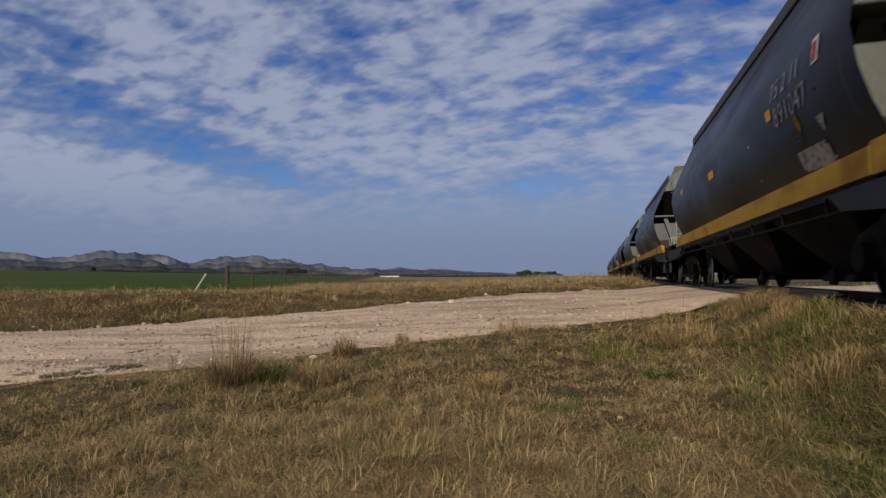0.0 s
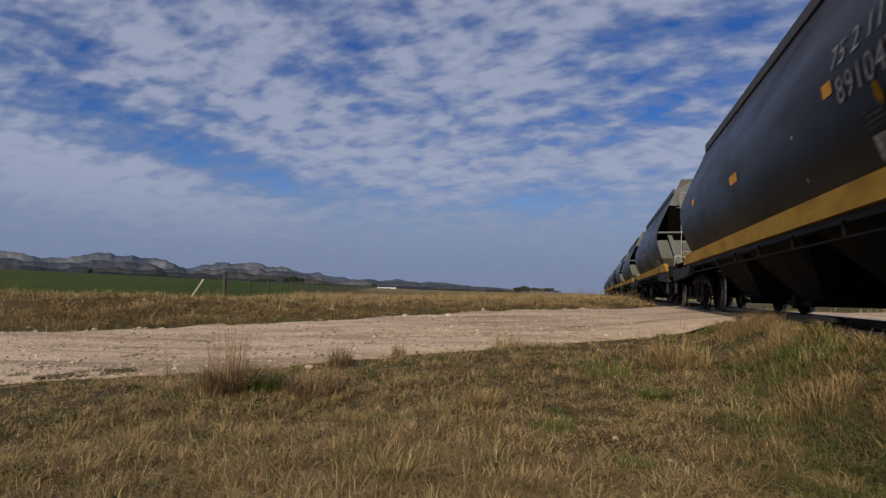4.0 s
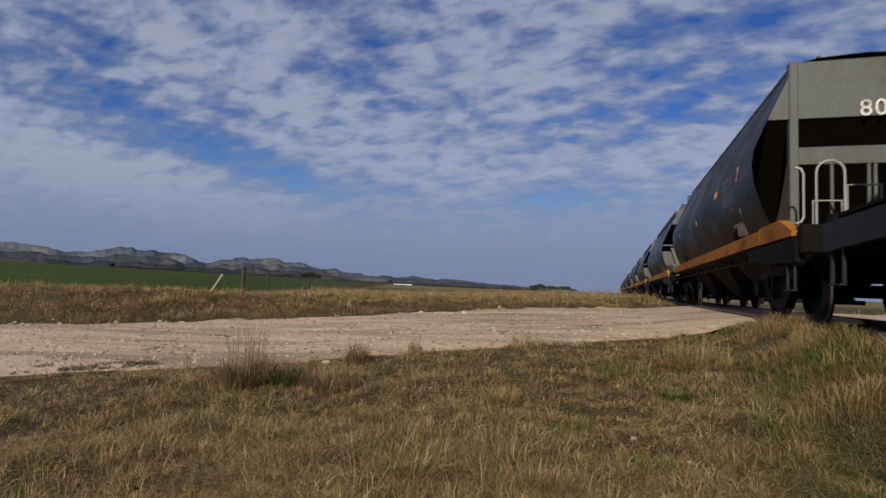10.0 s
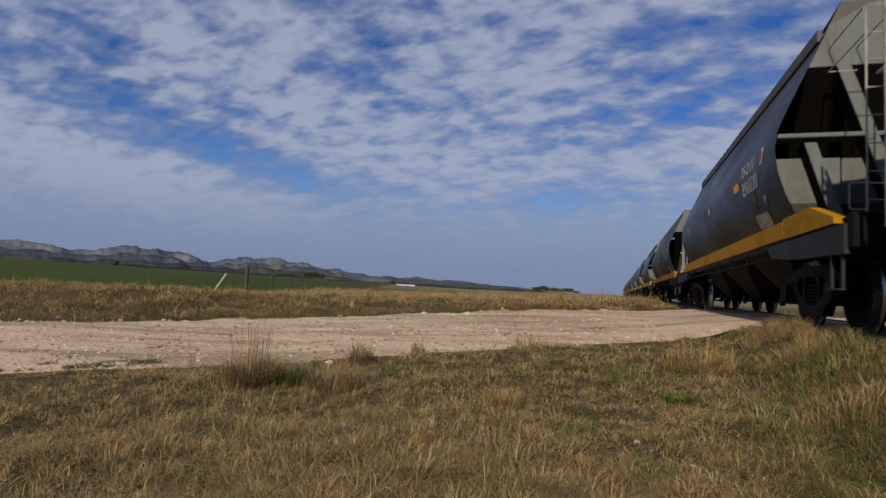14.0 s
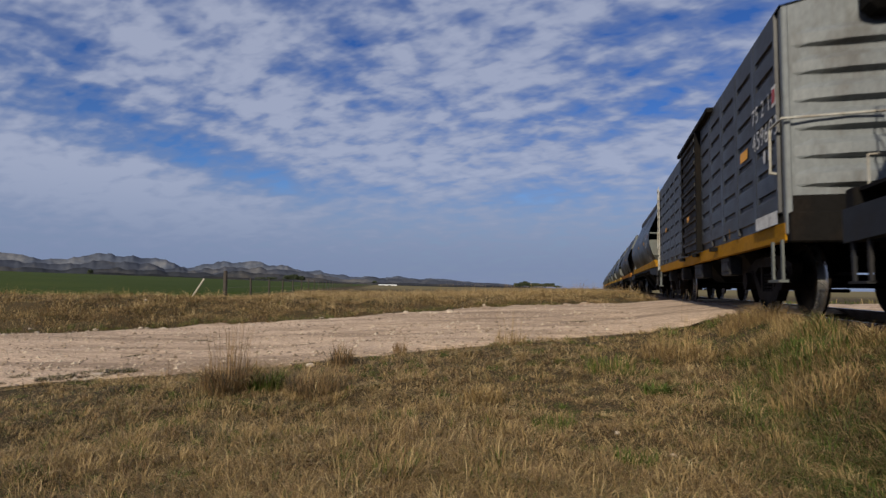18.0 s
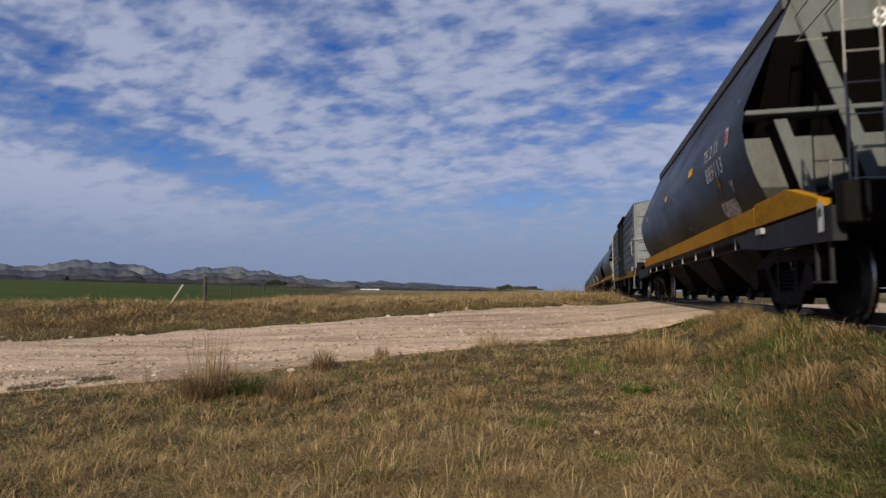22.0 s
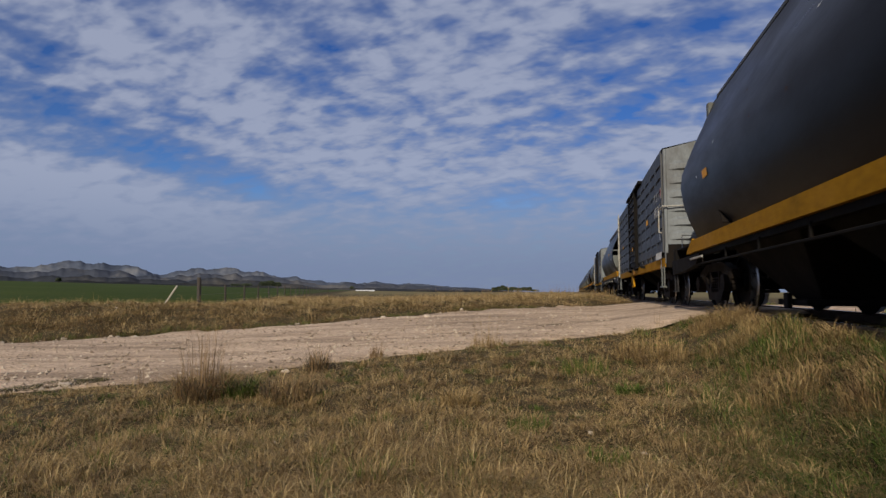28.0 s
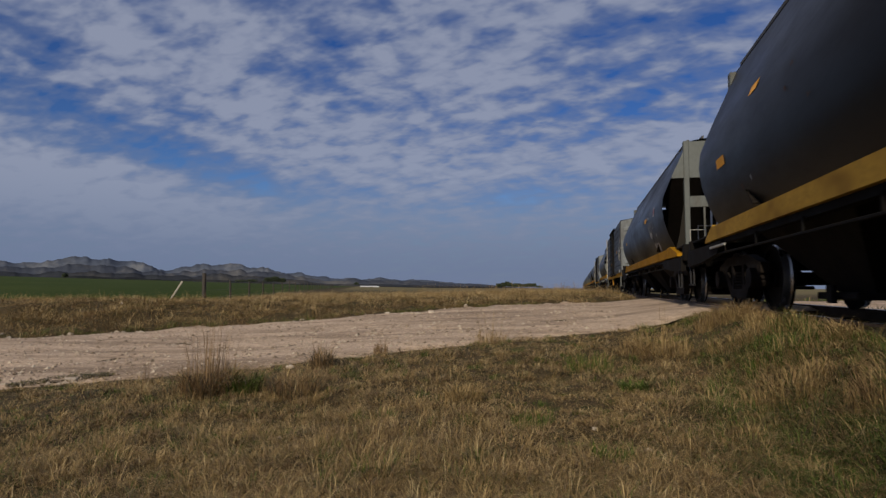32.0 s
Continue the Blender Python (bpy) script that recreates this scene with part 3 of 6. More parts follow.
def glyphs(body, size):
    """A stencilled number as flat meshes, digit by digit."""
    out = []
    me = text_mesh(body, size, "number")
    bm = bmesh.new()
    bm.from_mesh(me)
    left = set(bm.faces)
    while left:
        seed, group = [left.pop()], []
        while seed:
            f = seed.pop()
            group.append(f)
            for e in f.edges:
                for g in e.link_faces:
                    if g in left:
                        left.remove(g)
                        seed.append(g)
        vs = sorted({v for f in group for v in f.verts}, key=lambda v: v.index)
        at = {v: i for i, v in enumerate(vs)}
        glyph = bpy.data.meshes.new("stencilled_digit")
        glyph.from_pydata([tuple(v.co) for v in vs], [], [[at[v] for v in f.verts] for f in sorted(group, key=lambda f: f.index)])
        out.append(glyph)
    bm.free()
    return out


def digits_on_side(w, body, size, mat, y, z, **kw):
    for g in glyphs(body, size):
        on_side(w, g, mat, w, y, z, "stencilled_digit", **kw)


def digits_on_end(w, body, size, x, y, z):
    """White digits on the rear end panel."""
    for g in glyphs(body, size):
        for v in g.vertices:
            v.co = (x + v.co.x, y, z + v.co.y)
        g.materials.append(WHITE)
        part("stencilled_digit", g, None, w)


def patch_mesh(pts, cut=3):
    bm = bmesh.new()
    bm.faces.new([bm.verts.new((*p, 0)) for p in pts])
    bmesh.ops.subdivide_edges(bm, edges=bm.edges[:], cuts=cut, use_grid_fill=True)
    bmesh.ops.triangulate(bm, faces=bm.faces[:])
    me = bpy.data.meshes.new("patch")
    bm.to_mesh(me)
    bm.free()
    return me


def ring_loft(bm, ys, rows):
    rings = [[bm.verts.new((x, y, z)) for x, z in rows] for y in ys]
    for a, b in zip(rings, rings[1:]):
        for i in range(len(rows) - 1):
            bm.faces.new((a[i], a[i + 1], b[i + 1], b[i]))
    return bm


def end_plate(z0, z1, y, inset=0.0, thick=0.02, grow=0.0):
    """A piece of the flat end wall between two heights, following the round outline of the body."""
    zs = sorted({z0, z1, *[s[0] for s in SECT if z0 < s[0] < z1]})
    pts = [(half_width(z) + grow, z) for z in zs]
    outline = [(w, y, z) for w, z in pts] + [(-w, y, z) for w, z in pts[::-1]]
    return slab(bmesh.new(), outline, thick)


def hopper(kind, drop=0.0, stripe_mat=None, body_mat=None, end_mat=None, extras=()):
    """A covered grain hopper. kind: 'ladder' or 'post', by the ironwork of its ends."""
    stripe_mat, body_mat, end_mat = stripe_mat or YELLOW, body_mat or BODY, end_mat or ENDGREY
    w = tagged(new("grain_hopper_wagon"), "grey barrel-sided grain hopper wagon with a worn yellow sill stripe", "railway wagon", "wagons of the freight train")
    L = HOP_L / 2
    inset = 2.1 if kind == "ladder" else 1.75
    B = L - inset
    right = [(hw, z) for z, hw in SECT]
    # shell: the two bulging sides, then the roof
    bm = bmesh.new()
    ys = [-B, -B + 0.02] + [-B + (2 * B) * k / 8 for k in range(1, 8)] + [B - 0.02, B]
    ring_loft(bm, ys, right), ring_loft(bm, ys, [(-x, z) for x, z in right][::-1])
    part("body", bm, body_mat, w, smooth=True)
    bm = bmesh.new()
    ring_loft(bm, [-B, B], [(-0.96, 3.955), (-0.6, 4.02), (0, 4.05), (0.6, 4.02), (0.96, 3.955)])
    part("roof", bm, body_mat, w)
    bm = bmesh.new()
    for s in (-1, 1):
        cw = 0.96 if kind == "ladder" else 0.90
        box(bm, s * cw - 0.035, s * cw + 0.035, -B + 0.2, B - 0.2, 3.93, 4.10 if kind == "ladder" else 4.05, 0.008)
        box(bm, s * 0.55 - 0.02, s * 0.55 + 0.02, -B + 0.3, B - 0.3, 4.02, 4.16)
    part("roof_coaming", bm, ROOFDARK, w, "dark steel hatch coaming")
    hatch = mesh_of(boxes((-0.5, 0.5, -0.75, 0.75, 4.10, 4.17), (-0.52, -0.46, -0.1, 0.1, 4.08, 4.2), bev=0.02), "roof_hatch", ROOFDARK)
    for k in range(4):
        part("roof_hatch", hatch, None, w, m=pose(0, -B + 1.6 + k * (2 * B - 3.2) / 3, 0))
    # flat ends with a slope sheet set back behind an opening, its shade put into a dark colour
    for s in (-1, 1):
        y = s * B
        if kind == "ladder":
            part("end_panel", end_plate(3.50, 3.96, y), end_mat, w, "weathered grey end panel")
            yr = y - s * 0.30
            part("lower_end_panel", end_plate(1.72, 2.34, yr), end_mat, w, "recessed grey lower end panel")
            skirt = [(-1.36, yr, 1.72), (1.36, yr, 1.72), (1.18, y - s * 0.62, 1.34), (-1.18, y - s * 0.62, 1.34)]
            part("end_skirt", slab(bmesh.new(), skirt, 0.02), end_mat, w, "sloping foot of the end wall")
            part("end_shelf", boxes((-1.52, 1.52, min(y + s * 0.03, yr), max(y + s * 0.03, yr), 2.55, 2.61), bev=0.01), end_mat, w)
            part("slope_sheet", slab(bmesh.new(), [(-1.16, y - s * 0.02, 3.49), (1.16, y - s * 0.02, 3.49), (1.50, y - s * 1.9, 2.1), (-1.50, y - s * 1.9, 2.1)], 0.02), CHUTESHADE, w)
            for k in (-1, 1):
                yf, yw = y + s * 0.01, y - s * 0.15
                for nm, pts in (("end_strut", ((0.97, 3.92), (0.81, 3.92), (0.02, 1.45), (0.17, 1.45))), ("short_strut", ((1.21, 2.48), (1.07, 2.48), (0.73, 1.40), (0.88, 1.40)))):
                    strut = part(nm, slab(bmesh.new(), [(k * px, yf, pz) for px, pz in pts], 0.03), end_mat, w, "slanting grey end strut")
                    # Separate web, so the strut's flank can be painted dark as if in shade.
                    part("strut_web", slab(bmesh.new(), [(k * px, yw, pz) for px, pz in pts], 0.28), CHUTESHADE, strut, "strut web painted near black as its shaded flank")
            for k in (-1, 1):
                bm = bmesh.new()
                x0, x1, yl = k * 0.93, k * 0.61, y + s * 1.2
                for xs in (x0, x1):
                    tube(bm, [(xs, yl, 1.28), (xs, yl, 3.66), (xs, yl - s * 0.06, 3.74)], 0.0105)
                    tube(bm, [(xs, yl - s * 0.06, 3.74), (xs, y + s * 0.02, 3.72)], 0.008)
                for r in range(8):
                    tube(bm, [(x0, yl, 1.53 + r * 0.315), (x1, yl, 1.53 + r * 0.315)], 0.0075)
                tube(bm, [(x0, yl, 3.42), (x0, y + s * 0.02, 3.42), (x1, y + s * 0.02, 3.42)], 0.008)
                tube(bm, [(x0, yl, 1.72), (x0 + k * 0.15, yl, 1.72), (x0 + k * 0.17, yl, 1.68), (x0 + k * 0.17, yl, 1.46), (x0 + k * 0.15, yl, 1.42), (x0, yl, 1.42)], 0.009)
                if k == -1 or s == 1:
                    part("ladder", bm, WHITEBAR, w, "off-white steel ladder")
                else:
                    bm.free()
            gable = [(-0.94, y, 3.94), (0.94, y, 3.94), (0.92, y, 4.06), (0.18, y, 4.45), (-0.18, y, 4.45), (-0.92, y, 4.06)]
            part("end_gable", slab(bmesh.new(), gable, 0.018), end_mat, w, "pale gable over the end panel")
            hood = slab(bmesh.new(), [(-0.95, y - s * 0.06, 3.97), (0.95, y - s * 0.06, 3.97), (0.76, y - s * 0.06, 4.38), (-0.76, y - s * 0.06, 4.38)], 0.03)
            slab(hood, [(-0.76, y - s * 0.05, 4.39), (0.76, y - s * 0.05, 4.39), (0.76, y - s * 0.8, 4.30), (-0.76, y - s * 0.8, 4.30)], 0.03)
            tube(hood, [(-0.35, y + s * 0.05, 4.40), (-0.35, y + s * 0.05, 4.49), (-0.1, y + s * 0.05, 4.49), (-0.1, y + s * 0.05, 4.44)], 0.012)
            part("roof_walkway", hood, ROOFDARK, w, "dark walkway plates at the roof end")
            bm = bmesh.new()
            tube(bm, [(-0.1, y + s * 0.5, 1.85), (0.5, y + s * 0.5, 1.85)], 0.19, 16)
            box(bm, -0.2, -0.12, y + s * 0.5 - 0.12, y + s * 0.5 + 0.12, 1.2, 1.95)
            part("brake_cylinder", bm, end_mat, w, "pale brake cylinder", True)
        else:
            part("end_panel", end_plate(3.10, 3.96, y), end_mat, w, "weathered grey end panel")
            part("end_cross_band", boxes((-1.05, 1.05, y - 0.03, y + 0.03, 2.40, 2.66), bev=0.006), end_mat, w)
            part("slope_sheet", slab(bmesh.new(), [(-1.30, y - s * 0.02, 3.1), (1.30, y - s * 0.02, 3.1), (1.40, y - s * 2.3, 1.5), (-1.40, y - s * 2.3, 1.5)], 0.02), CHUTESHADE, w)
            for k in (-1, 1):
                # Gusset takes the darker body colour to paint in its weaker light.
                bm = slab(bmesh.new(), [(k * 0.98, y - s * 0.04, 3.08), (k * 0.98, y - s * 0.04, 1.38), (k * 1.26, y - s * 0.04, 1.38), (k * 1.17, y - s * 0.04, 1.75), (k * 1.07, y - s * 0.04, 2.4)], 0.02)
                part("end_gusset", bm, body_mat, w)
            for k in (-1, 1):
                part("end_post", boxes((k * 0.99 - 0.06, k * 0.99 + 0.06, y - 0.05, y + 0.10, 1.20, 3.97), bev=0.012), end_mat, w, "grey vertical end post")
                bm = bmesh.new()
                for px in ((0.50, 0.04) if "wheel" not in extras else (0.62,)):
                    box(bm, k * px - 0.02, k * px + 0.02, y - 0.02, y + 0.02, 1.2, 2.45)
                part("end_mullion", bm, end_mat, w)
                bm = bmesh.new()
                xc, rr, back = (0.785, 0.165, 0.9) if s == -1 else (0.97, 0.10, 0.3)
                arc = [(k * (xc + rr * math.cos(t)), s * (L - back), 2.28 - rr + rr * math.sin(t)) for t in np.linspace(0, math.pi, 8)]
                tube(bm, [(arc[0][0], arc[0][1], 1.25)] + arc + [(arc[-1][0], arc[-1][1], 1.25)], 0.016)
                if "wheel" not in extras:
                    part("handrail", bm, CHROME, w, "bent galvanised handrail")
                else:
                    bm.free()
                bm = tubes([(k * 1.19, y + s * 0.85, 1.43), (k * 1.13, y + s * 0.85, 1.45), (k * 1.10, y + s * 0.85, 1.52), (k * 1.10, y + s * 0.85, 2.10), (k * 1.13, y + s * 0.85, 2.17), (k * 1.19, y + s * 0.85, 2.19)], r=0.016)
                if "wheel" not in extras:
                    part("side_handrail", bm, CHROME, w)
                else:
                    bm.free()
            bm = bmesh.new()
            for r0 in (0.27, ):
                for j in range(24):
                    a0, a1 = 2 * math.pi * j / 24, 2 * math.pi * (j + 1) / 24
                    tube(bm, [(-0.42 + r0 * math.cos(a0), y + s * 0.22, 3.12 + r0 * math.sin(a0)), (-0.42 + r0 * math.cos(a1), y + s * 0.22, 3.12 + r0 * math.sin(a1))], 0.014)
            for j in range(8):
                a0 = 2 * math.pi * j / 8
                tube(bm, [(-0.42 + 0.14 * math.cos(a0), y + s * 0.22, 3.12 + 0.14 * math.sin(a0)), (-0.42 + 0.27 * math.cos(a0), y + s * 0.22, 3.12 + 0.27 * math.sin(a0))], 0.014)
            lathe_m = Matrix.Translation((-0.42, y + s * 0.22, 3.12)) @ Matrix.Rotation(radians(90), 4, "X")
            bmesh.ops.create_cone(bm, cap_ends=True, segments=18, radius1=0.15, radius2=0.15, depth=0.02, matrix=lathe_m)
            tube(bm, [(-0.42, y, 3.12), (-0.42, y + s * 0.22, 3.12)], 0.03)
            if s == -1 and "wheel" in extras:
                part("brake_wheel", bm, WHITEBAR, w, "pale spoked hand brake wheel")
                bm = bmesh.new()
                for j in range(14):
                    z = 2.8 - j * 0.06
                    if j % 2:
                        box(bm, -0.43, -0.41, y + s * 0.22 - 0.02, y + s * 0.22 + 0.02, z - 0.04, z + 0.04)
                    else:
                        box(bm, -0.44, -0.40, y + s * 0.22 - 0.008, y + s * 0.22 + 0.008, z - 0.04, z + 0.04)
                part("chain", bm, IRON, w, "rusty brake chain")
            else:
                bm.free()
    # yellow sill stripe
    for s in (-1, 1):
        bm = bmesh.new()
        x = s * 1.40
        tip, corner = (0.25, 1.02) if kind == "ladder" else (0.12, 0.66)
        if "wheel" in extras:
            tip, corner = 0.42, 1.34
        top = 1.43 if kind == "ladder" else 1.41
        prism(bm, [(-B, 1.20), (B - 0.4, 1.20), (B - 0.4, top), (-B, top)], x - 0.06, x + 0.06)
        prism(bm, [(-B, 1.195), (-(L - tip), 1.185), (-(L - tip), 1.25), (-(L - corner), top + 0.03), (-B, top + 0.03)], x - 0.056, x + 0.056)
        prism(bm, [(B - 0.4, 1.195), (B + 0.15, 1.19), (B + 0.13, 1.24), (B - 0.36, top + 0.03), (B - 0.4, top + 0.03)], x - 0.056, x + 0.056)
        part("sill_stripe", bm, stripe_mat, w, "yellow painted sill, stained")
        bm = bmesh.new()
        box(bm, s * 1.36 - 0.05, s * 1.36 + 0.05, -B, B, 1.12, 1.195)
        for e in (-1, 1):
            prism(bm, [(e * (B - 0.9), 1.155), (e * L, 1.155), (e * L, 0.86), (e * (B + 0.4), 0.90), (e * (B - 0.6), 0.98)], s * 1.40 - 0.05, s * 1.40 + 0.05)
        part("sole_bar", bm, SILL if kind == "ladder" else FRAME, w, "blue-grey sole bar" if kind == "ladder" else "grimy black sole bar")
        if kind == "post":
            part("step_bar", boxes((s * 1.46 - 0.015, s * 1.46 + 0.015, L - 2.9, L - 2.0, 1.07, 1.105), bev=0.006), WHITEBAR, w, "pale painted step bar")
        for e in (-1, 1):
            part("step_stirrup", stirrups(s, L, e), SILL, w, "hanging step iron")
        part("brake_pipe", tubes([(s * 1.42, -B + 0.5, 0.98), (s * 1.42, B - 0.5, 0.98)], r=0.018), FRAME, w)
        for k in range(8):
            y = -B + 1.0 + k * (2 * B - 2) / 7
            part("pipe_hanger", boxes((s * 1.42 - 0.01, s * 1.42 + 0.01, y - 0.015, y + 0.015, 0.97, 1.14)), WHITEBAR if "bright_pipe" in extras else FRAME, w)
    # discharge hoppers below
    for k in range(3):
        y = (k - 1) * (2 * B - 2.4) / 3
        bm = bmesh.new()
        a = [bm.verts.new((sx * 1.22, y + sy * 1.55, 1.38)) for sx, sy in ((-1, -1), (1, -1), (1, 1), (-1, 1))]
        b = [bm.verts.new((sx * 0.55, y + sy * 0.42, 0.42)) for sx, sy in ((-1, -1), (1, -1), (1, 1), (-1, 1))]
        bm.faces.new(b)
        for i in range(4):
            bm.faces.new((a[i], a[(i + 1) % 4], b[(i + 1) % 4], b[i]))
        part("discharge_chute", bm, CHUTESHADE, w, "dark sloping discharge chute")
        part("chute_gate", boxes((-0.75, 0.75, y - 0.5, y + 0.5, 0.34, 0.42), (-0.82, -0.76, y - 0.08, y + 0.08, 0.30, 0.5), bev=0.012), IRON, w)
    for o in w.children:
        o.matrix_basis = pose(0, 0, drop) @ o.matrix_basis
    add_underframe(w, L, B)
    add_bogies(w, (-L + 2.15, L - 2.15))
    return w


def stirrups(s, L, e):
    bm = bmesh.new()
    for dy in (0.12, 0.42):
        box(bm, s * 1.42 - 0.012, s * 1.42 + 0.012, e * (L - dy) - 0.02, e * (L - dy) + 0.02, 0.52, 1.0)
    box(bm, s * 1.42 - 0.04, s * 1.42 + 0.02, e * (L - 0.27) - 0.17, e * (L - 0.27) + 0.17, 0.51, 0.53)
    return bm


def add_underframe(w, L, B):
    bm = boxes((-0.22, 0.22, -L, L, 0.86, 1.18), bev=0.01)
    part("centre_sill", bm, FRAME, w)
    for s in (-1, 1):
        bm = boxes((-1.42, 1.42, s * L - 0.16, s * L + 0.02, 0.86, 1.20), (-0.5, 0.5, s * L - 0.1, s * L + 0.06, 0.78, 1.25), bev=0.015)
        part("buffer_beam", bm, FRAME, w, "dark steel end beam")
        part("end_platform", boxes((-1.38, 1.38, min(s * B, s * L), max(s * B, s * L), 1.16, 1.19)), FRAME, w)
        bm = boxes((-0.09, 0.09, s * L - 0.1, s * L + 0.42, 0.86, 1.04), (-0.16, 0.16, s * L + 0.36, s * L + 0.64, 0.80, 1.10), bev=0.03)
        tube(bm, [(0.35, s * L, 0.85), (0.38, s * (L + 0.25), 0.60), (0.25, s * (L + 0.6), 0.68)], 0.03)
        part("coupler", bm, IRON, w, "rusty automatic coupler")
        part("grab_iron", tubes([(-1.25, s * (L - 0.02), 1.2), (-1.25, s * (L - 0.02), 1.5), (-0.95, s * (L - 0.02), 1.5), (-0.95, s * (L - 0.02), 1.2)], r=0.009), WHITEBAR, w)


def rect(a, b, skew=0.0):
    return [(-a / 2, -b / 2), (a / 2, -b / 2), (a / 2 + skew, b / 2), (-a / 2 + skew, b / 2)]


FLASHES = ((4.69, 2.34, 0.42, 0.13), (7.8, 2.36, 0.24, 0.12), (11.75, 2.35, 0.2, 0.12))     # along, height, length, width


def hopper_marks(w, front, second, drop=0.0, dots=0, worn=WHITE, shift=0.0, flashes=FLASHES):
    """Stencilled numbers, orange flashes and pale patches on the side that faces the road; y runs towards the train's head."""
    before = set(w.children)
    rear = -HOP_L / 2 + shift
    if front:
        digits_on_side(w, front, 0.29, worn, rear + 4.28, 2.50, gap=0.011)
        on_side(w, patch_mesh(rect(0.17, 0.24)), WHITE, w, rear + 2.86, 2.50, "marker_plate", label="white plate with a red square")
        on_side(w, patch_mesh(rect(0.11, 0.16)), RED, w, rear + 2.86, 2.50, "red_square", gap=0.013)
    if second:
        digits_on_side(w, second, 0.32, worn, rear + 4.22, 2.20, gap=0.011)
    for y, z, a, b in flashes:
        on_side(w, patch_mesh(rect(a, b)), ORANGE, w, rear + y, z, "orange_flash")
    if dots:
        for k in range(dots):
            on_side(w, patch_mesh([(0.07 * math.cos(t), 0.10 * math.sin(t)) for t in np.linspace(0, 6.283, 9)[:-1]], 1), WHITE, w, rear + 4.05 - 0.22 * k, 1.99, "white_spot")
    else:
        on_side(w, patch_mesh([(0.06 * math.cos(t), 0.10 * math.sin(t)) for t in np.linspace(0, 6.283, 9)[:-1]], 1), YELLOW, w, rear + 3.6, 2.0, "yellow_spot")
    for k in range(4):
        on_side(w, patch_mesh(rect(0.34 - 0.05 * (k % 2), 0.022), 1), LETTERING, w, rear + 3.75, 1.93 - 0.045 * k, "worn_lettering")
    on_side(w, patch_mesh([(-0.40, -0.09), (0.38, -0.12), (0.43, 0.10), (-0.36, 0.12)]), SCUFF, w, rear + 3.55, 1.62, "pale_patch", label="scuffed off-white paint patch")
    on_side(w, patch_mesh([(-0.09, 0.08), (0.0, -0.08), (0.09, 0.08)]), SCUFF, w, rear + 3.05, 1.86, "pale_triangle")
    rn = random.Random(len(front or "") + int(abs(drop) * 100) + (int(second) if second else 0))
    for k in range(14):
        on_side(w, patch_mesh([(0.02 * rn.uniform(0.5, 1.6) * math.cos(t), 0.02 * rn.uniform(0.5, 2.2) * math.sin(t)) for t in np.linspace(0, 6.283, 7)[:-1]], 1), rn.choice((WHITE, RUST, RUST)), w, rear + rn.uniform(2.6, 13), rn.uniform(1.5, 3.0), "paint_chip")
    for o in set(w.children) - before:
        o.matrix_basis = pose(0, 0, drop) @ o.matrix_basis


def grooved_panel(x, s, half, z0, z1, rows):
    """A pressed steel panel standing 35 mm proud, with grooves whose upper lips are steep."""
    bm = bmesh.new()
    face, deep, g = x + s * 0.035, x + s * 0.002, half - 0.07
    v = lambda xx, y, z: bm.verts.new((xx, y, z))
    quad = lambda *q: bm.faces.new([v(*c) for c in q])
    edges = [z0] + [e for z in rows for e in (z - 0.055, z + 0.04)] + [z1]
    for a, b in zip(edges[::2], edges[1::2]):
        quad((face, -half, a), (face, half, a), (face, half, b), (face, -half, b))
    for z in rows:
        a, b, c, d = z - 0.055, z + 0.04, z - 0.005, z + 0.036
        for k in (-1, 1):
            quad((face, k * half, a), (face, k * g, a), (face, k * g, b), (face, k * half, b))
            quad((face, k * g, a), (deep, k * (g - 0.04), c), (deep, k * (g - 0.04), d), (face, k * g, b))
        quad((face, -g, a), (face, g, a), (deep, g - 0.04, c), (deep, -g + 0.04, c))
        quad((deep, -g + 0.04, c), (deep, g - 0.04, c), (deep, g - 0.04, d), (deep, -g + 0.04, d))
        quad((deep, -g + 0.04, d), (deep, g - 0.04, d), (face, g, b), (face, -g, b))
    for k in (-1, 1):
        quad((face, k * half, z0), (face, k * half, z1), (x, k * (half + 0.01), z1), (x, k * (half + 0.01), z0))
    quad((face, -half, z0), (face, half, z0), (x, half, z0 - 0.01), (x, -half, z0 - 0.01))
    quad((face, -half, z1), (face, half, z1), (x, half, z1), (x, -half, z1))
    bmesh.ops.remove_doubles(bm, verts=bm.verts, dist=1e-4)
    bmesh.ops.recalc_face_normals(bm, faces=bm.faces)
    return bm


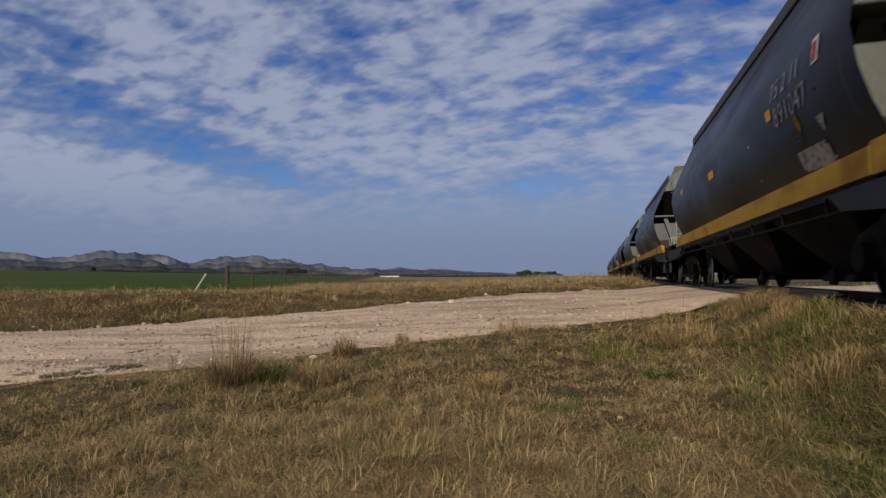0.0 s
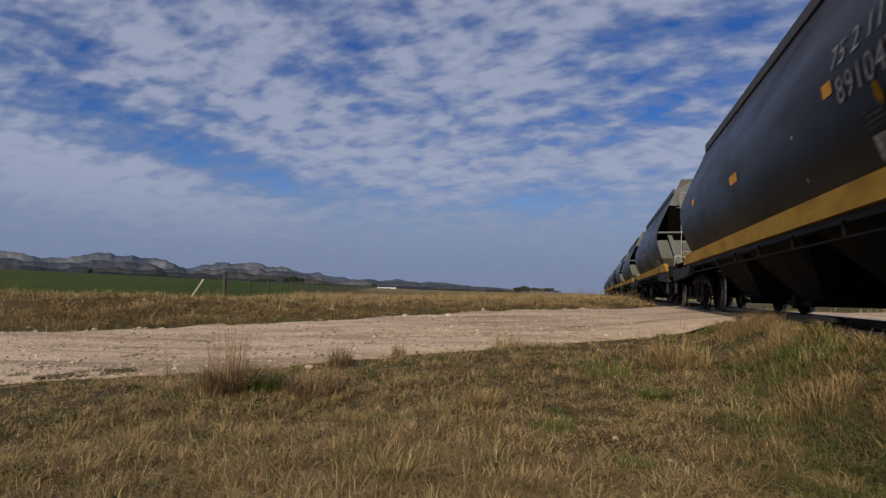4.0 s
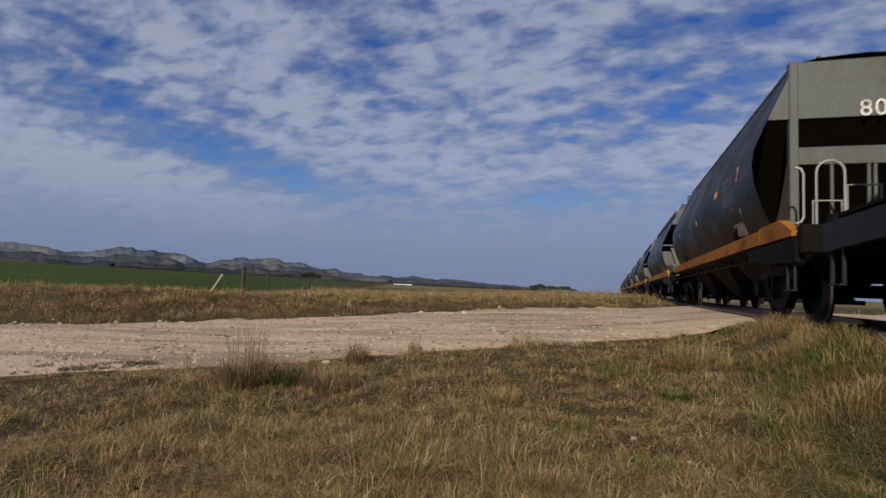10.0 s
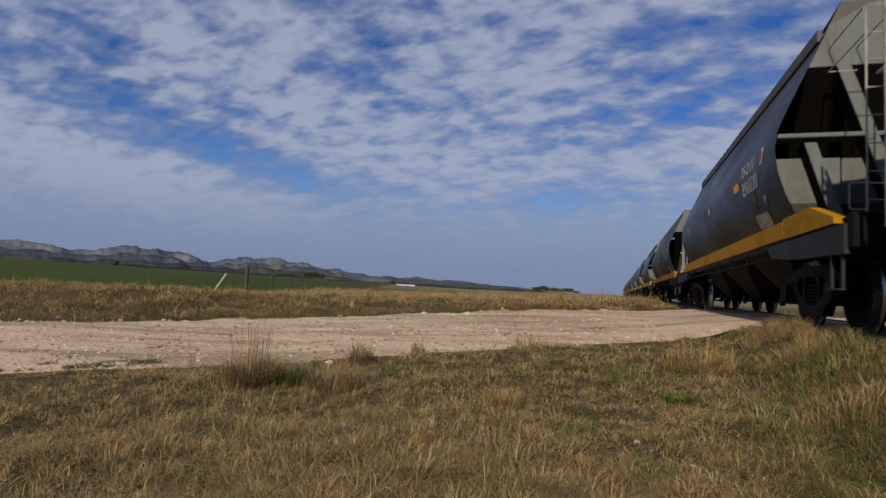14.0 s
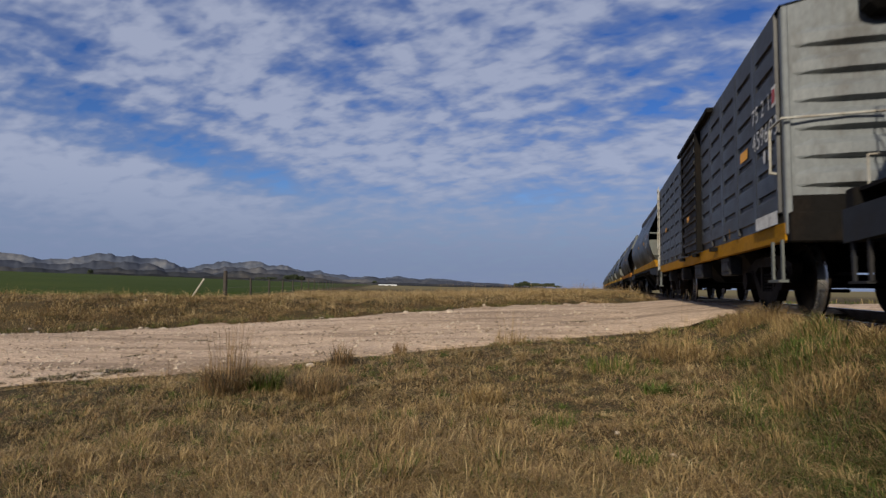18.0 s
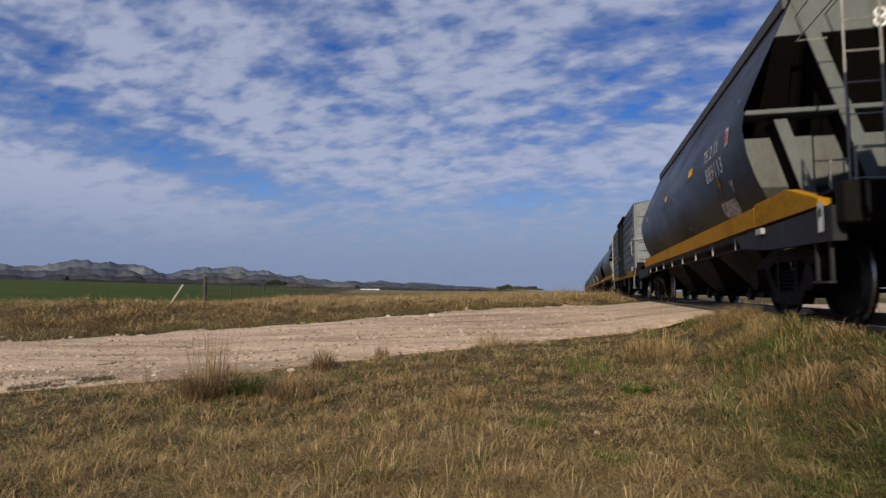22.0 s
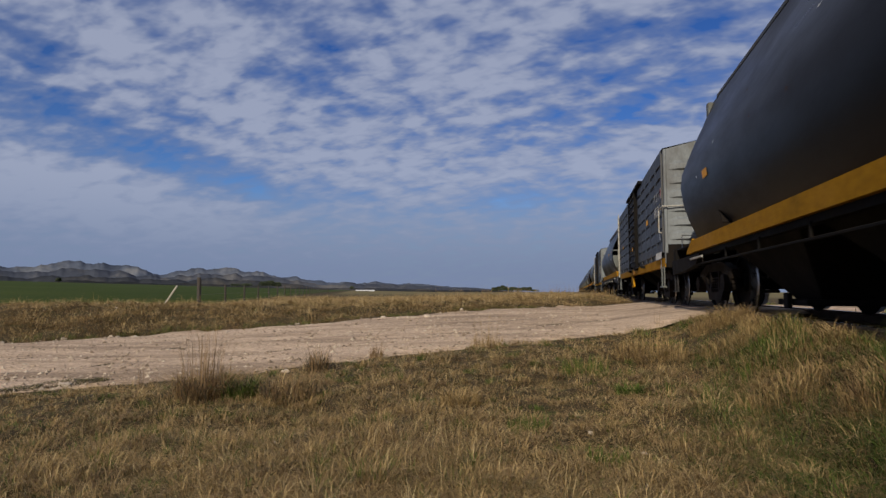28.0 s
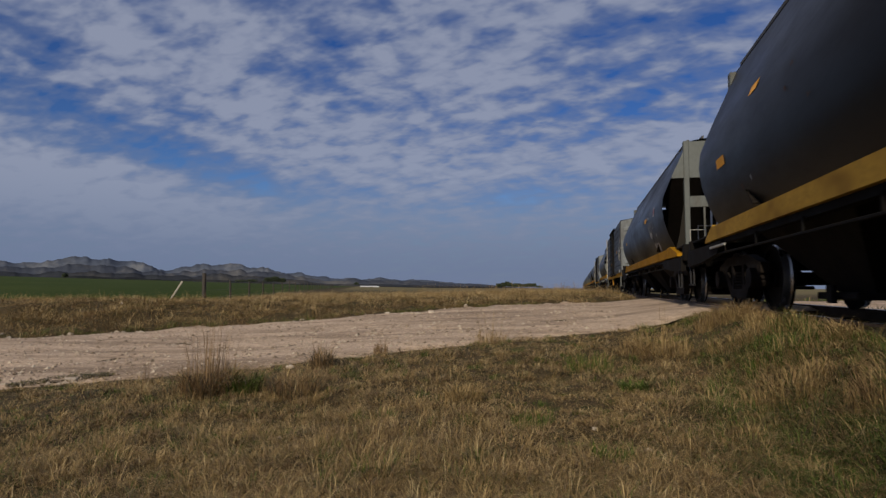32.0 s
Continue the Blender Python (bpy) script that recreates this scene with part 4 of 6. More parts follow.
def boxcar(front, second, hung=True, length=BOX_L, mid=0.0):
    w = tagged(new("box_wagon"), "grey ribbed steel box wagon with a sliding side door", "railway wagon", "wagons of the freight train")
    L = length / 2
    W, Z0, Z1 = 1.40, 1.10, 3.62
    for s in (-1, 1):
        x = s * W
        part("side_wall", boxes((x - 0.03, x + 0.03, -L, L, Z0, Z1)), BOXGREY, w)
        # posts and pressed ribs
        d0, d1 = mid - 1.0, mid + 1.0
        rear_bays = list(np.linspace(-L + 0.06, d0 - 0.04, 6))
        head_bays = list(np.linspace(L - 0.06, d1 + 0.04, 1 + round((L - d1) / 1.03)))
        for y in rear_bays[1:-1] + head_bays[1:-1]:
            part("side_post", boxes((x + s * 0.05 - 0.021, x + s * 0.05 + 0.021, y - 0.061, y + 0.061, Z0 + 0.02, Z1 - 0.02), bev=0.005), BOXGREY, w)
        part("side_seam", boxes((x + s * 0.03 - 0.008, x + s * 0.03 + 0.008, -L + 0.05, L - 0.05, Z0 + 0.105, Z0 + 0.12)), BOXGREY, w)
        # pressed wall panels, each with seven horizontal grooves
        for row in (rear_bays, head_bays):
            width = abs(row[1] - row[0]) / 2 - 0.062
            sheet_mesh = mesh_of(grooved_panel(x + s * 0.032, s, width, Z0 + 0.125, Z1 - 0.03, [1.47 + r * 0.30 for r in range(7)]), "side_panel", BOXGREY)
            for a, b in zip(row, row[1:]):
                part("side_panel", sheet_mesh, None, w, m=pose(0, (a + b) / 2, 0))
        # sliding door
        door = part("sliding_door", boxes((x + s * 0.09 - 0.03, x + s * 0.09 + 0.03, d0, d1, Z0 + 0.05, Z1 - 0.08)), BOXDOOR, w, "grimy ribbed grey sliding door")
        for r in range(10):
            z = Z0 + 0.22 + r * 0.235
            part("door_rib", boxes((x + s * 0.12, x + s * 0.155, d0 + 0.12, d1 - 0.12, z - 0.035, z + 0.035), bev=0.012), BOXDOOR, door)
        bm = boxes((x + s * 0.10 - 0.06, x + s * 0.10 + 0.06, d0 - 0.06, d0 + 0.06, Z0, Z1 + 0.02), (x + s * 0.10 - 0.06, x + s * 0.10 + 0.06, d1 - 0.06, d1 + 0.06, Z0, Z1 + 0.02), (x + s * 0.10 - 0.07, x + s * 0.10 + 0.07, d0 - 1.4, d1 + 0.55, Z1 - 0.06, Z1 + 0.03), bev=0.008)
        part("door_frame", bm, FRAME, w, "dark door frame and runner")
        bm = boxes((x - 0.04, x + 0.055, -L, L, 0.88, 1.095), bev=0.008)
        part("sill_stripe", bm, YELLOW, w, "yellow painted sill")
        for e in (-1, 1):
            part("step_stirrup", stirrups_box(s, L, e), ENDGREY, w)
        if hung:
            for y, hw in ((-L + 3.5, 0.33), (-L + 6.2, 0.45), (-L + 8.6, 0.16), (-L + 11.3, 0.16)):
                part("hanging_box", boxes((x - s * 0.12 - 0.1, x - s * 0.12 + 0.1, y - hw, y + hw, 0.56, 0.87), (x - s * 0.02 - 0.012, x - s * 0.02 + 0.012, y - hw + 0.06, y + hw - 0.06, 0.62, 0.8), bev=0.02), SILL, w, "grey equipment box under the sill")
        else:
            part("jacking_bracket", prism(bmesh.new(), [(-L + 8.13, 0.88), (-L + 7.53, 0.88), (-L + 7.32, 0.50), (-L + 7.36, 0.47), (-L + 7.84, 0.47), (-L + 7.90, 0.52)], x - 0.03, x + 0.03), YELLOW, w, "yellow jacking bracket")
            # Solid dark arch gives the hole's inner shade by colour.
            part("bracket_hole", prism(bmesh.new(), [(-L + 7.82, 0.54), (-L + 7.61, 0.54), (-L + 7.62, 0.63), (-L + 7.68, 0.70), (-L + 7.76, 0.70), (-L + 7.82, 0.63)], x - 0.034, x + 0.034), FRAME, w, "dark arched inset standing in for the shaded jacking hole")
            part("orange_flash", boxes((x + s * 0.058 - 0.006, x + s * 0.058 + 0.006, -L + 6.51, -L + 7.07, 0.91, 1.04), bev=0.004), ORANGE, w)
        for y in (-L + 3.8, -L + 5.7, -L + 7.7):
            part("door_guide", boxes((x + s * 0.105 - 0.055, x + s * 0.105 + 0.055, y - 0.09, y + 0.09, 1.0, 1.07)), FRAME, w)
    for s in (-1, 1):
        y = s * L
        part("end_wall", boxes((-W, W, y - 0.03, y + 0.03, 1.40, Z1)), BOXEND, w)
        part("end_sill", boxes((-W + 0.02, W - 0.02, y - 0.05, y + 0.04, 0.92, 1.395), bev=0.01), FRAME, w, "near-black end sill below the end wall")
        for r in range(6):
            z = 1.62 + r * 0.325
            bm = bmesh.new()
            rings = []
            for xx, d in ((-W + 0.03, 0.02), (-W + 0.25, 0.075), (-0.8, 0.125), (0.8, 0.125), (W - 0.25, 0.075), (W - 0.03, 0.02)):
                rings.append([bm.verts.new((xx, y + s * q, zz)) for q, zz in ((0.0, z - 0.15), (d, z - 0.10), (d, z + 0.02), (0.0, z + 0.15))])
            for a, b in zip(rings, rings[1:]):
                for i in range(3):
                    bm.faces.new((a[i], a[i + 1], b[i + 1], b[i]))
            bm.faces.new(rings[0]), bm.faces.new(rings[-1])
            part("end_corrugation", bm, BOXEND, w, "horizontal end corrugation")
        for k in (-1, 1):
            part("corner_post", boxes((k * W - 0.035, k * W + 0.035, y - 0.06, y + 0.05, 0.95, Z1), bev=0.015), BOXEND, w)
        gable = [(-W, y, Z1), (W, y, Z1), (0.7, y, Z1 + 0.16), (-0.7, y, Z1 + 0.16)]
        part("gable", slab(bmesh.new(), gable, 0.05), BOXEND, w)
        for k in (-1, 1):
            part("corner_rail", tubes([(k * (W + 0.04), y - s * 0.17, 1.68), (k * (W + 0.13), y - s * 0.17, 1.70), (k * (W + 0.13), y - s * 0.15, 2.22), (k * (W + 0.08), y + s * 0.12, 2.27), (k * 0.5, y + s * 0.2, 2.27)], r=0.016), WHITEBAR, w, "pale wrap-round hand rail")
        if s == 1:
            bm = bmesh.new()
            for yy in (y - 0.10, y - 0.52):
                box(bm, -W - 0.12, -W - 0.095, yy - 0.018, yy + 0.018, 0.95, Z1 + 0.12)
            for r in range(9):
                tube(bm, [(-W - 0.11, y - 0.10, 1.15 + r * 0.31), (-W - 0.11, y - 0.52, 1.15 + r * 0.31)], 0.012)
            for z in (1.3, 2.4, 3.4):
                box(bm, -W - 0.12, -W - 0.02, y - 0.12, y - 0.08, z - 0.03, z + 0.03)
            part("ladder", bm, WHITEBAR, w, "pale steel side ladder")
    bm = bmesh.new()
    ring_loft(bm, [-L - 0.03, L + 0.03], [(-W - 0.06, Z1 - 0.02), (-W - 0.05, Z1 + 0.02), (-0.7, Z1 + 0.17), (0.7, Z1 + 0.17), (W + 0.05, Z1 + 0.02), (W + 0.06, Z1 - 0.02)])
    part("roof", bm, BOXGREY, w, "low ridged steel roof")
    part("brake_box", boxes((-0.66, -0.15, -L - 0.40, -L - 0.02, 3.36, 3.86), bev=0.08), FRAME, w, "dark brake housing high on the end")
    bm = bmesh.new()
    for j in range(20):
        a0, a1 = 2 * math.pi * j / 20, 2 * math.pi * (j + 1) / 20
        tube(bm, [(0.55 + 0.26 * math.cos(a0), -L - 0.3, 2.95 + 0.26 * math.sin(a0)), (0.55 + 0.26 * math.cos(a1), -L - 0.3, 2.95 + 0.26 * math.sin(a1))], 0.014)
    for j in range(5):
        a0 = 2 * math.pi * j / 5
        tube(bm, [(0.55, -L - 0.3, 2.95), (0.55 + 0.26 * math.cos(a0), -L - 0.3, 2.95 + 0.26 * math.sin(a0))], 0.014)
    tube(bm, [(0.55, -L, 2.95), (0.55, -L - 0.3, 2.95)], 0.03)
    part("brake_wheel", bm, IRON, w, "dark spoked hand brake wheel")
    for k in range(2):
        y = (-1, 1)[k] * 1.6
        bm = bmesh.new()
        a = [bm.verts.new((sx * 1.0, y + sy * 1.2, 0.95)) for sx, sy in ((-1, -1), (1, -1), (1, 1), (-1, 1))]
        b = [bm.verts.new((sx * 0.5, y + sy * 0.4, 0.5)) for sx, sy in ((-1, -1), (1, -1), (1, 1), (-1, 1))]
        bm.faces.new(b)
        for i in range(4):
            bm.faces.new((a[i], a[(i + 1) % 4], b[(i + 1) % 4], b[i]))
        part("underfloor_tank", bm, FRAME, w)
    add_underframe(w, L, L - 0.05)
    add_bogies(w, (-L + 2.0, L - 2.0))
    flat = dict(sect=False, x=W)
    rear = -L
    ny = 1.12 if hung else 1.31
    digits_on_side(w, front, 0.30, WHITE, rear + ny, 2.60, gap=0.082, **flat)
    digits_on_side(w, second, 0.34, WHITE, rear + ny, 2.25, gap=0.082, **flat)
    on_side(w, patch_mesh(rect(0.17, 0.24)), WHITE, w, rear + 0.14, 2.62, "marker_plate", gap=0.082, **flat)
    on_side(w, patch_mesh(rect(0.11, 0.16)), RED, w, rear + 0.14, 2.62, "red_square", gap=0.087, **flat)
    for y, z, a, b in ((1.6 if hung else 2.75, 2.22, 0.42, 0.14), (6.3, 1.86, 0.3, 0.12) if hung else (6.14, 1.72, 0.3, 0.12), (11.2 if hung else 10.7, 2.12, 0.3, 0.12)):
        on_side(w, patch_mesh(rect(a, b), 1), ORANGE, w, rear + y, z, "orange_flash", gap=0.16 if 5 < y < 8 else 0.082, **flat)
    if hung:
        for k in range(2):
            on_side(w, patch_mesh([(0.06 * math.cos(t), 0.09 * math.sin(t)) for t in np.linspace(0, 6.283, 9)[:-1]], 1), WHITE, w, rear + 0.58 - 0.2 * k, 1.98, "white_spot", gap=0.082, **flat)
    else:
        on_side(w, patch_mesh([(0.07 * math.cos(t), 0.10 * math.sin(t)) for t in np.linspace(0, 6.283, 9)[:-1]], 1), YELLOW, w, rear + 0.62, 1.92, "yellow_spot", gap=0.082, **flat)
        on_side(w, patch_mesh([(-0.1, -0.08), (0.1, -0.08), (0.0, 0.12)], 1), WHITE, w, rear + 0.40, 1.62, "pale_triangle", gap=0.082, **flat)
        on_side(w, patch_mesh(rect(0.13, 0.2), 1), WHITE, w, rear + 0.47, 0.97, "notice_plate", gap=0.06, **flat)
        on_side(w, patch_mesh([(0.035 * math.cos(t), 0.045 * math.sin(t)) for t in np.linspace(0, 6.283, 9)[:-1]], 1), FRAME, w, rear + 0.47, 1.0, "notice_symbol", gap=0.065, **flat)
    on_side(w, patch_mesh(rect(0.95, 0.16), 1), WHITE, w, rear + (0.58 if hung else 0.68), 1.17, "pale_patch", gap=0.082, label="off-white data panel", **flat)
    on_side(w, patch_mesh(rect(0.05, 0.16), 1), YELLOW, w, rear + (2.6 if hung else 2.1), 1.20, "yellow_tick", gap=0.082, **flat)
    return w


def stirrups_box(s, L, e):
    bm = bmesh.new()
    for dy in (0.08, 0.45):
        box(bm, s * 1.45 - 0.012, s * 1.45 + 0.012, e * (L - dy) - 0.03, e * (L - dy) + 0.03, 0.42, 0.9)
    box(bm, s * 1.45 - 0.05, s * 1.45 + 0.05, min(e * (L - 0.08), e * (L - 0.45)) - 0.03, max(e * (L - 0.08), e * (L - 0.45)) + 0.03, 0.41, 0.44)
    return bm


# the train, head first: rear end of each wagon on the track at 0 s
TRAIN = []


def put_wagon(w, rear, length):
    w.matrix_basis = pose(XC, rear + length / 2, 0)
    TRAIN.append((w, rear + length / 2))


wa = hopper("ladder", -0.13, stripe_mat=TANYELLOW)
hopper_marks(wa, "75 2 11", "891047", drop=-0.13, worn=FADED, flashes=((4.4, 2.3, 0.2, 0.12), (8.05, 2.22, 0.46, 0.13), (11.6, 2.42, 0.3, 0.12)))
wb = hopper("post", -0.1, stripe_mat=RUSTYELLOW, body_mat=BODY_WORN)
hopper_marks(wb, "75 2 11", "805112", drop=-0.1, worn=FADED, flashes=((4.92, 2.48, 0.4, 0.13), (7.9, 2.25, 0.24, 0.13), (11.75, 2.3, 0.2, 0.12)))
put_wagon(wa, 3.0, HOP_L)                       # ahead of the camera from the start
w1 = copy_thing(wa, pose(0, 0, 0))
put_wagon(w1, -14.1, HOP_L)
digits_on_end(wb, "805112", 0.34, -0.155, -HOP_L / 2 + 1.75 - 0.04, 3.10)
put_wagon(wb, -30.6, HOP_L)
w3 = hopper("ladder", -0.05)
hopper_marks(w3, "75 2 11", "890020", drop=-0.05)
put_wagon(w3, -47.3, HOP_L)
b4 = boxcar("75 2 11", "459693", mid=-0.45)
put_wagon(b4, -61.7, BOX_L)
w5 = hopper("ladder", -0.13, extras=("bright_pipe",))
hopper_marks(w5, "75 2 11", "889113", drop=-0.13, flashes=((5.41, 2.53, 0.42, 0.13), (8.37, 2.53, 0.3, 0.12), (11.9, 2.5, 0.2, 0.12)))
on_side(w5, patch_mesh(rect(0.12, 0.26), 1), WHITE, w5, -HOP_L / 2 + 0.2, 0.95, "notice_plate", sect=False, x=1.452, label="white notice plate")
on_side(w5, patch_mesh([(0.03 * math.cos(t), 0.05 * math.sin(t)) for t in np.linspace(0, 6.283, 9)[:-1]], 1), FRAME, w5, -HOP_L / 2 + 0.2, 0.99, "notice_symbol", sect=False, x=1.457)
part("lamp_bracket", boxes((-1.50, -1.45, -HOP_L / 2 + 1.72, -HOP_L / 2 + 1.92, 0.95, 1.02), bev=0.008), WHITEBAR, w5, "pale lamp bracket")
digits_on_end(w5, "889113", 0.34, -0.146, -HOP_L / 2 + 2.1 - 0.04, 3.47)
put_wagon(w5, -79.0, HOP_L)
b6 = boxcar("75 2 11", "845263", False, 12.95, -0.1)
put_wagon(b6, -93.45, 12.95)
w7 = hopper("post", -0.2, extras=("wheel",))
hopper_marks(w7, "75 2 11", "838425", drop=-0.2, dots=2, worn=FADED, shift=0.45, flashes=((4.69, 2.46, 0.44, 0.12), (11.6, 2.3, 0.3, 0.12)))
put_wagon(w7, -110.2, HOP_L)
w8 = hopper("post", -0.15, stripe_mat=TANYELLOW)
hopper_marks(w8, "75 2 11", "838425", drop=-0.15, worn=FADED, flashes=((4.69, 2.34, 0.42, 0.13), (11.2, 2.8, 0.3, 0.12), (12.6, 2.22, 0.42, 0.13)))
put_wagon(w8, -126.65, HOP_L)
rear = 3.0
for k in range(9):
    src = (wa, wa, wb, wa, wb, wa, wa, wb, wa)[k]
    rear += HOP_L + 1.2
    put_wagon(copy_thing(src, pose(0, 0, 0)), rear, HOP_L)

# ---- distance ----
RIDGE = ((-95, 2.6), (-60, 2.6), (-55, 2.3), (-49.5, 1.75), (-46.6, 2.4), (-42.4, 2.15), (-39.4, 1.55), (-34.8, 2.2), (-31, 1.7), (-26.8, 1.15), (-20.5, 0.88), (-15.5, 0.64), (-11, 0.40), (-8, 0.16), (-5, -0.2))


def hills(name, dist, scale, lift, rough, seed, mat, label, end=1.0):
    """One line of hills seen far off: a strip of ground that climbs to an uneven crest."""
    bm = bmesh.new()
    cols = []
    for i in range(760):
        az = -95 + i * 90 / 759
        env = float(np.interp(az, [r[0] for r in RIDGE], [r[1] for r in RIDGE])) * float(np.interp(az, (-34, -22), (1.0, end)))
        j = 1.2 * (0.42 - min(0.9, abs(noise.fractal((az * 0.30 + seed * 7.3, seed, 0.5), 0.85, 2.1, 8))))
        crest = max(-0.5, env * scale + lift + rough * j * max(0.25, min(1, env)))
        col = []
        a = radians(az)
        for k in range(9):
            f = k / 8
            d = dist * (0.92 + 0.08 * f) + 35 * noise.fractal((az * 0.5 + f, f * 2, seed), 1.0, 2.0, 3)
            soft = env * scale + lift + 0.15 * rough
            el = -0.4 + ((soft + (crest - soft) * f ** 3) + 0.4) * (0.65 * f + 0.35 * f * f)
            col.append(bm.verts.new((d * math.sin(a), d * math.cos(a), 0.3 + d * math.tan(radians(el)))))
        col.append(bm.verts.new((dist * 1.05 * math.sin(a), dist * 1.05 * math.cos(a), -30)))
        cols.append(col)
    for a, b in zip(cols, cols[1:]):
        for k in range(9):
            bm.faces.new((a[k], b[k], b[k + 1], a[k + 1]))
    return tagged(new(name, mesh_of(bm, name, mat, True)), label, "hills", kind="structure")


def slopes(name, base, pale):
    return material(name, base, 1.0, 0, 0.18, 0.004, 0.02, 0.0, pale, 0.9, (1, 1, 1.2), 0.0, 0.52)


# Distance haze is put into the colours: each farther line is paler, bluer.
hills("backdrop_range", 4400, 1.0, 0.02, 0.42, 2.0, slopes("far_hazy_rock", (0.07, 0.083, 0.112), (0.165, 0.168, 0.175)), "bare rocky mountain range on the horizon")
hills("backdrop_ridge", 4000, 0.74, 0.02, 0.42, 5.0, slopes("mid_hazy_slope", (0.05, 0.057, 0.075), (0.13, 0.126, 0.122)), "bare grey ridge before the mountain range")
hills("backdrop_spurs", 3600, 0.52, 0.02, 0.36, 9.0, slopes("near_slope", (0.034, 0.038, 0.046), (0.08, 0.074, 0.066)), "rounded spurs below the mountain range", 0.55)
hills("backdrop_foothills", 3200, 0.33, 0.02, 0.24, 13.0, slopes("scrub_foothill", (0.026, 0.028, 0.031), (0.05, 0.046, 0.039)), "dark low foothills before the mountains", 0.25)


def polar(az, d, el=0.0):
    return d * math.sin(radians(az)), d * math.cos(radians(az)), 0.315 + d * math.tan(radians(el))


def small_tree(name, label, x, y, z, h, spread_w, seed):
    """A far tree: a forked trunk and a ragged crown of leaf clumps."""
    rnd = random.Random(seed)
    t = tagged(new(name), label, "tree")
    t.location = (x, y, z)
    bm = bmesh.new()
    bmesh.ops.create_cone(bm, cap_ends=True, segments=7, radius1=0.05 * h, radius2=0.025 * h, depth=0.6 * h, matrix=Matrix.Translation((0, 0, 0.3 * h)))
    for k in range(4):
        a = rnd.uniform(0, 6.28)
        tube(bm, [(0, 0, 0.4 * h), (0.3 * spread_w * math.cos(a), 0.3 * spread_w * math.sin(a), 0.75 * h)], 0.018 * h, 5)
    part("trunk", bm, BARK, t)
    vs, fs = [], []
    for k in range(900):
        a, r, zz = rnd.uniform(0, 6.28), spread_w * 0.5 * rnd.random() ** 0.5, rnd.uniform(0.38, 1.0)
        r *= 1.15 - 0.65 * abs(zz - 0.5) ** 1.2 + 0.2 * math.sin(3 * a + seed)
        c = Vector((r * math.cos(a), r * math.sin(a), zz * h))
        s = rnd.uniform(0.05, 0.12) * h
        p = [c + Vector((rnd.uniform(-s, s), rnd.uniform(-s, s), rnd.uniform(-s, s))) for _ in range(4)]
        b = len(vs)
        vs += p
        fs += [(b, b + 1, b + 2), (b, b + 2, b + 3), (b, b + 1, b + 3)]
    me = bpy.data.meshes.new("crown")
    me.from_pydata(vs, [], fs)
    me.materials.append(LEAF)
    part("crown", me, None, t)
    return t


rnd = random.Random(5)
for k in range(15):          # shelter belt ahead
    az = -7.95 + 4.2 * k / 14 + rnd.uniform(-0.08, 0.08)
    h = (5.4 if k in (2, 3, 4) else 4.2) * rnd.uniform(0.85, 1.1) * (0.55 if k > 12 else 1)
    x, y, z = polar(az, 560 + rnd.uniform(-15, 15), -0.06)
    tagged(small_tree("tree", "dark far shelter-belt tree", x, y, z, h * 1.05, 4.6, k), group="shelter belt trees")
for k, (az, d, h, sp) in enumerate(((-30.6, 620, 6.5, 9), (-30.0, 620, 7.5, 8), (-29.4, 620, 6.0, 8), (-47.3, 520, 4.0, 3.5), (-32.2, 700, 4.5, 12), (-33.2, 700, 3.8, 12), (-22.2, 700, 4.0, 5))):
    x, y, z = polar(az, d, float(np.interp(az, (-54, -40, -25, -8), (0.82, 0.58, 0.24, -0.02))))
    small_tree("tree", "dark lone tree by the field's edge", x, y, z - 0.6, h, sp, 40 + k)


def barn():
    x, y, z = polar(-20.9, 820, -0.03)
    b = tagged(new("farm_shed"), "long low white farm shed far across the field", "shed")
    b.matrix_basis = pose(x, y, z - 0.4, 0, 0, 20.9)
    bm = boxes((-13, 13, -5, 5, 0, 1.9))
    part("wall", bm, BARNW, b)
    bm = prism(bmesh.new(), [(-5.6, 1.9), (5.6, 1.9), (0, 2.9)], -13.4, 13.4)
    part("roof", bm, BARNW, b)
    # Flat dark panel paints the shade of an open doorway onto the wall.
    part("door", boxes((1.0, 4.5, -5.06, -4.98, 0.1, 1.7)), BOXGREY, b, "dark panel painted as a shaded doorway")


barn()


# ---- fence ----
def post_mesh(h, r, name, mat, seed=0):
    rn = random.Random(seed)
    bm = bmesh.new()
    rings = []
    for k in range(7):
        z = -0.3 + (h + 0.3) * k / 6
        rings.append([bm.verts.new((r * (1 + rn.uniform(-0.12, 0.12)) * math.cos(a) + 0.01 * math.sin(3 * z), r * (1 + rn.uniform(-0.12, 0.12)) * math.sin(a), z)) for a in np.linspace(0, 2 * math.pi, 9)[:-1]])
    for a, b in zip(rings, rings[1:]):
        for i in range(8):
            bm.faces.new((a[i], a[(i + 1) % 8], b[(i + 1) % 8], b[i]))
    bm.faces.new(rings[-1]), bm.faces.new(rings[0][::-1])
    return mesh_of(bm, name, mat)


FD = (-0.375, 0.927)


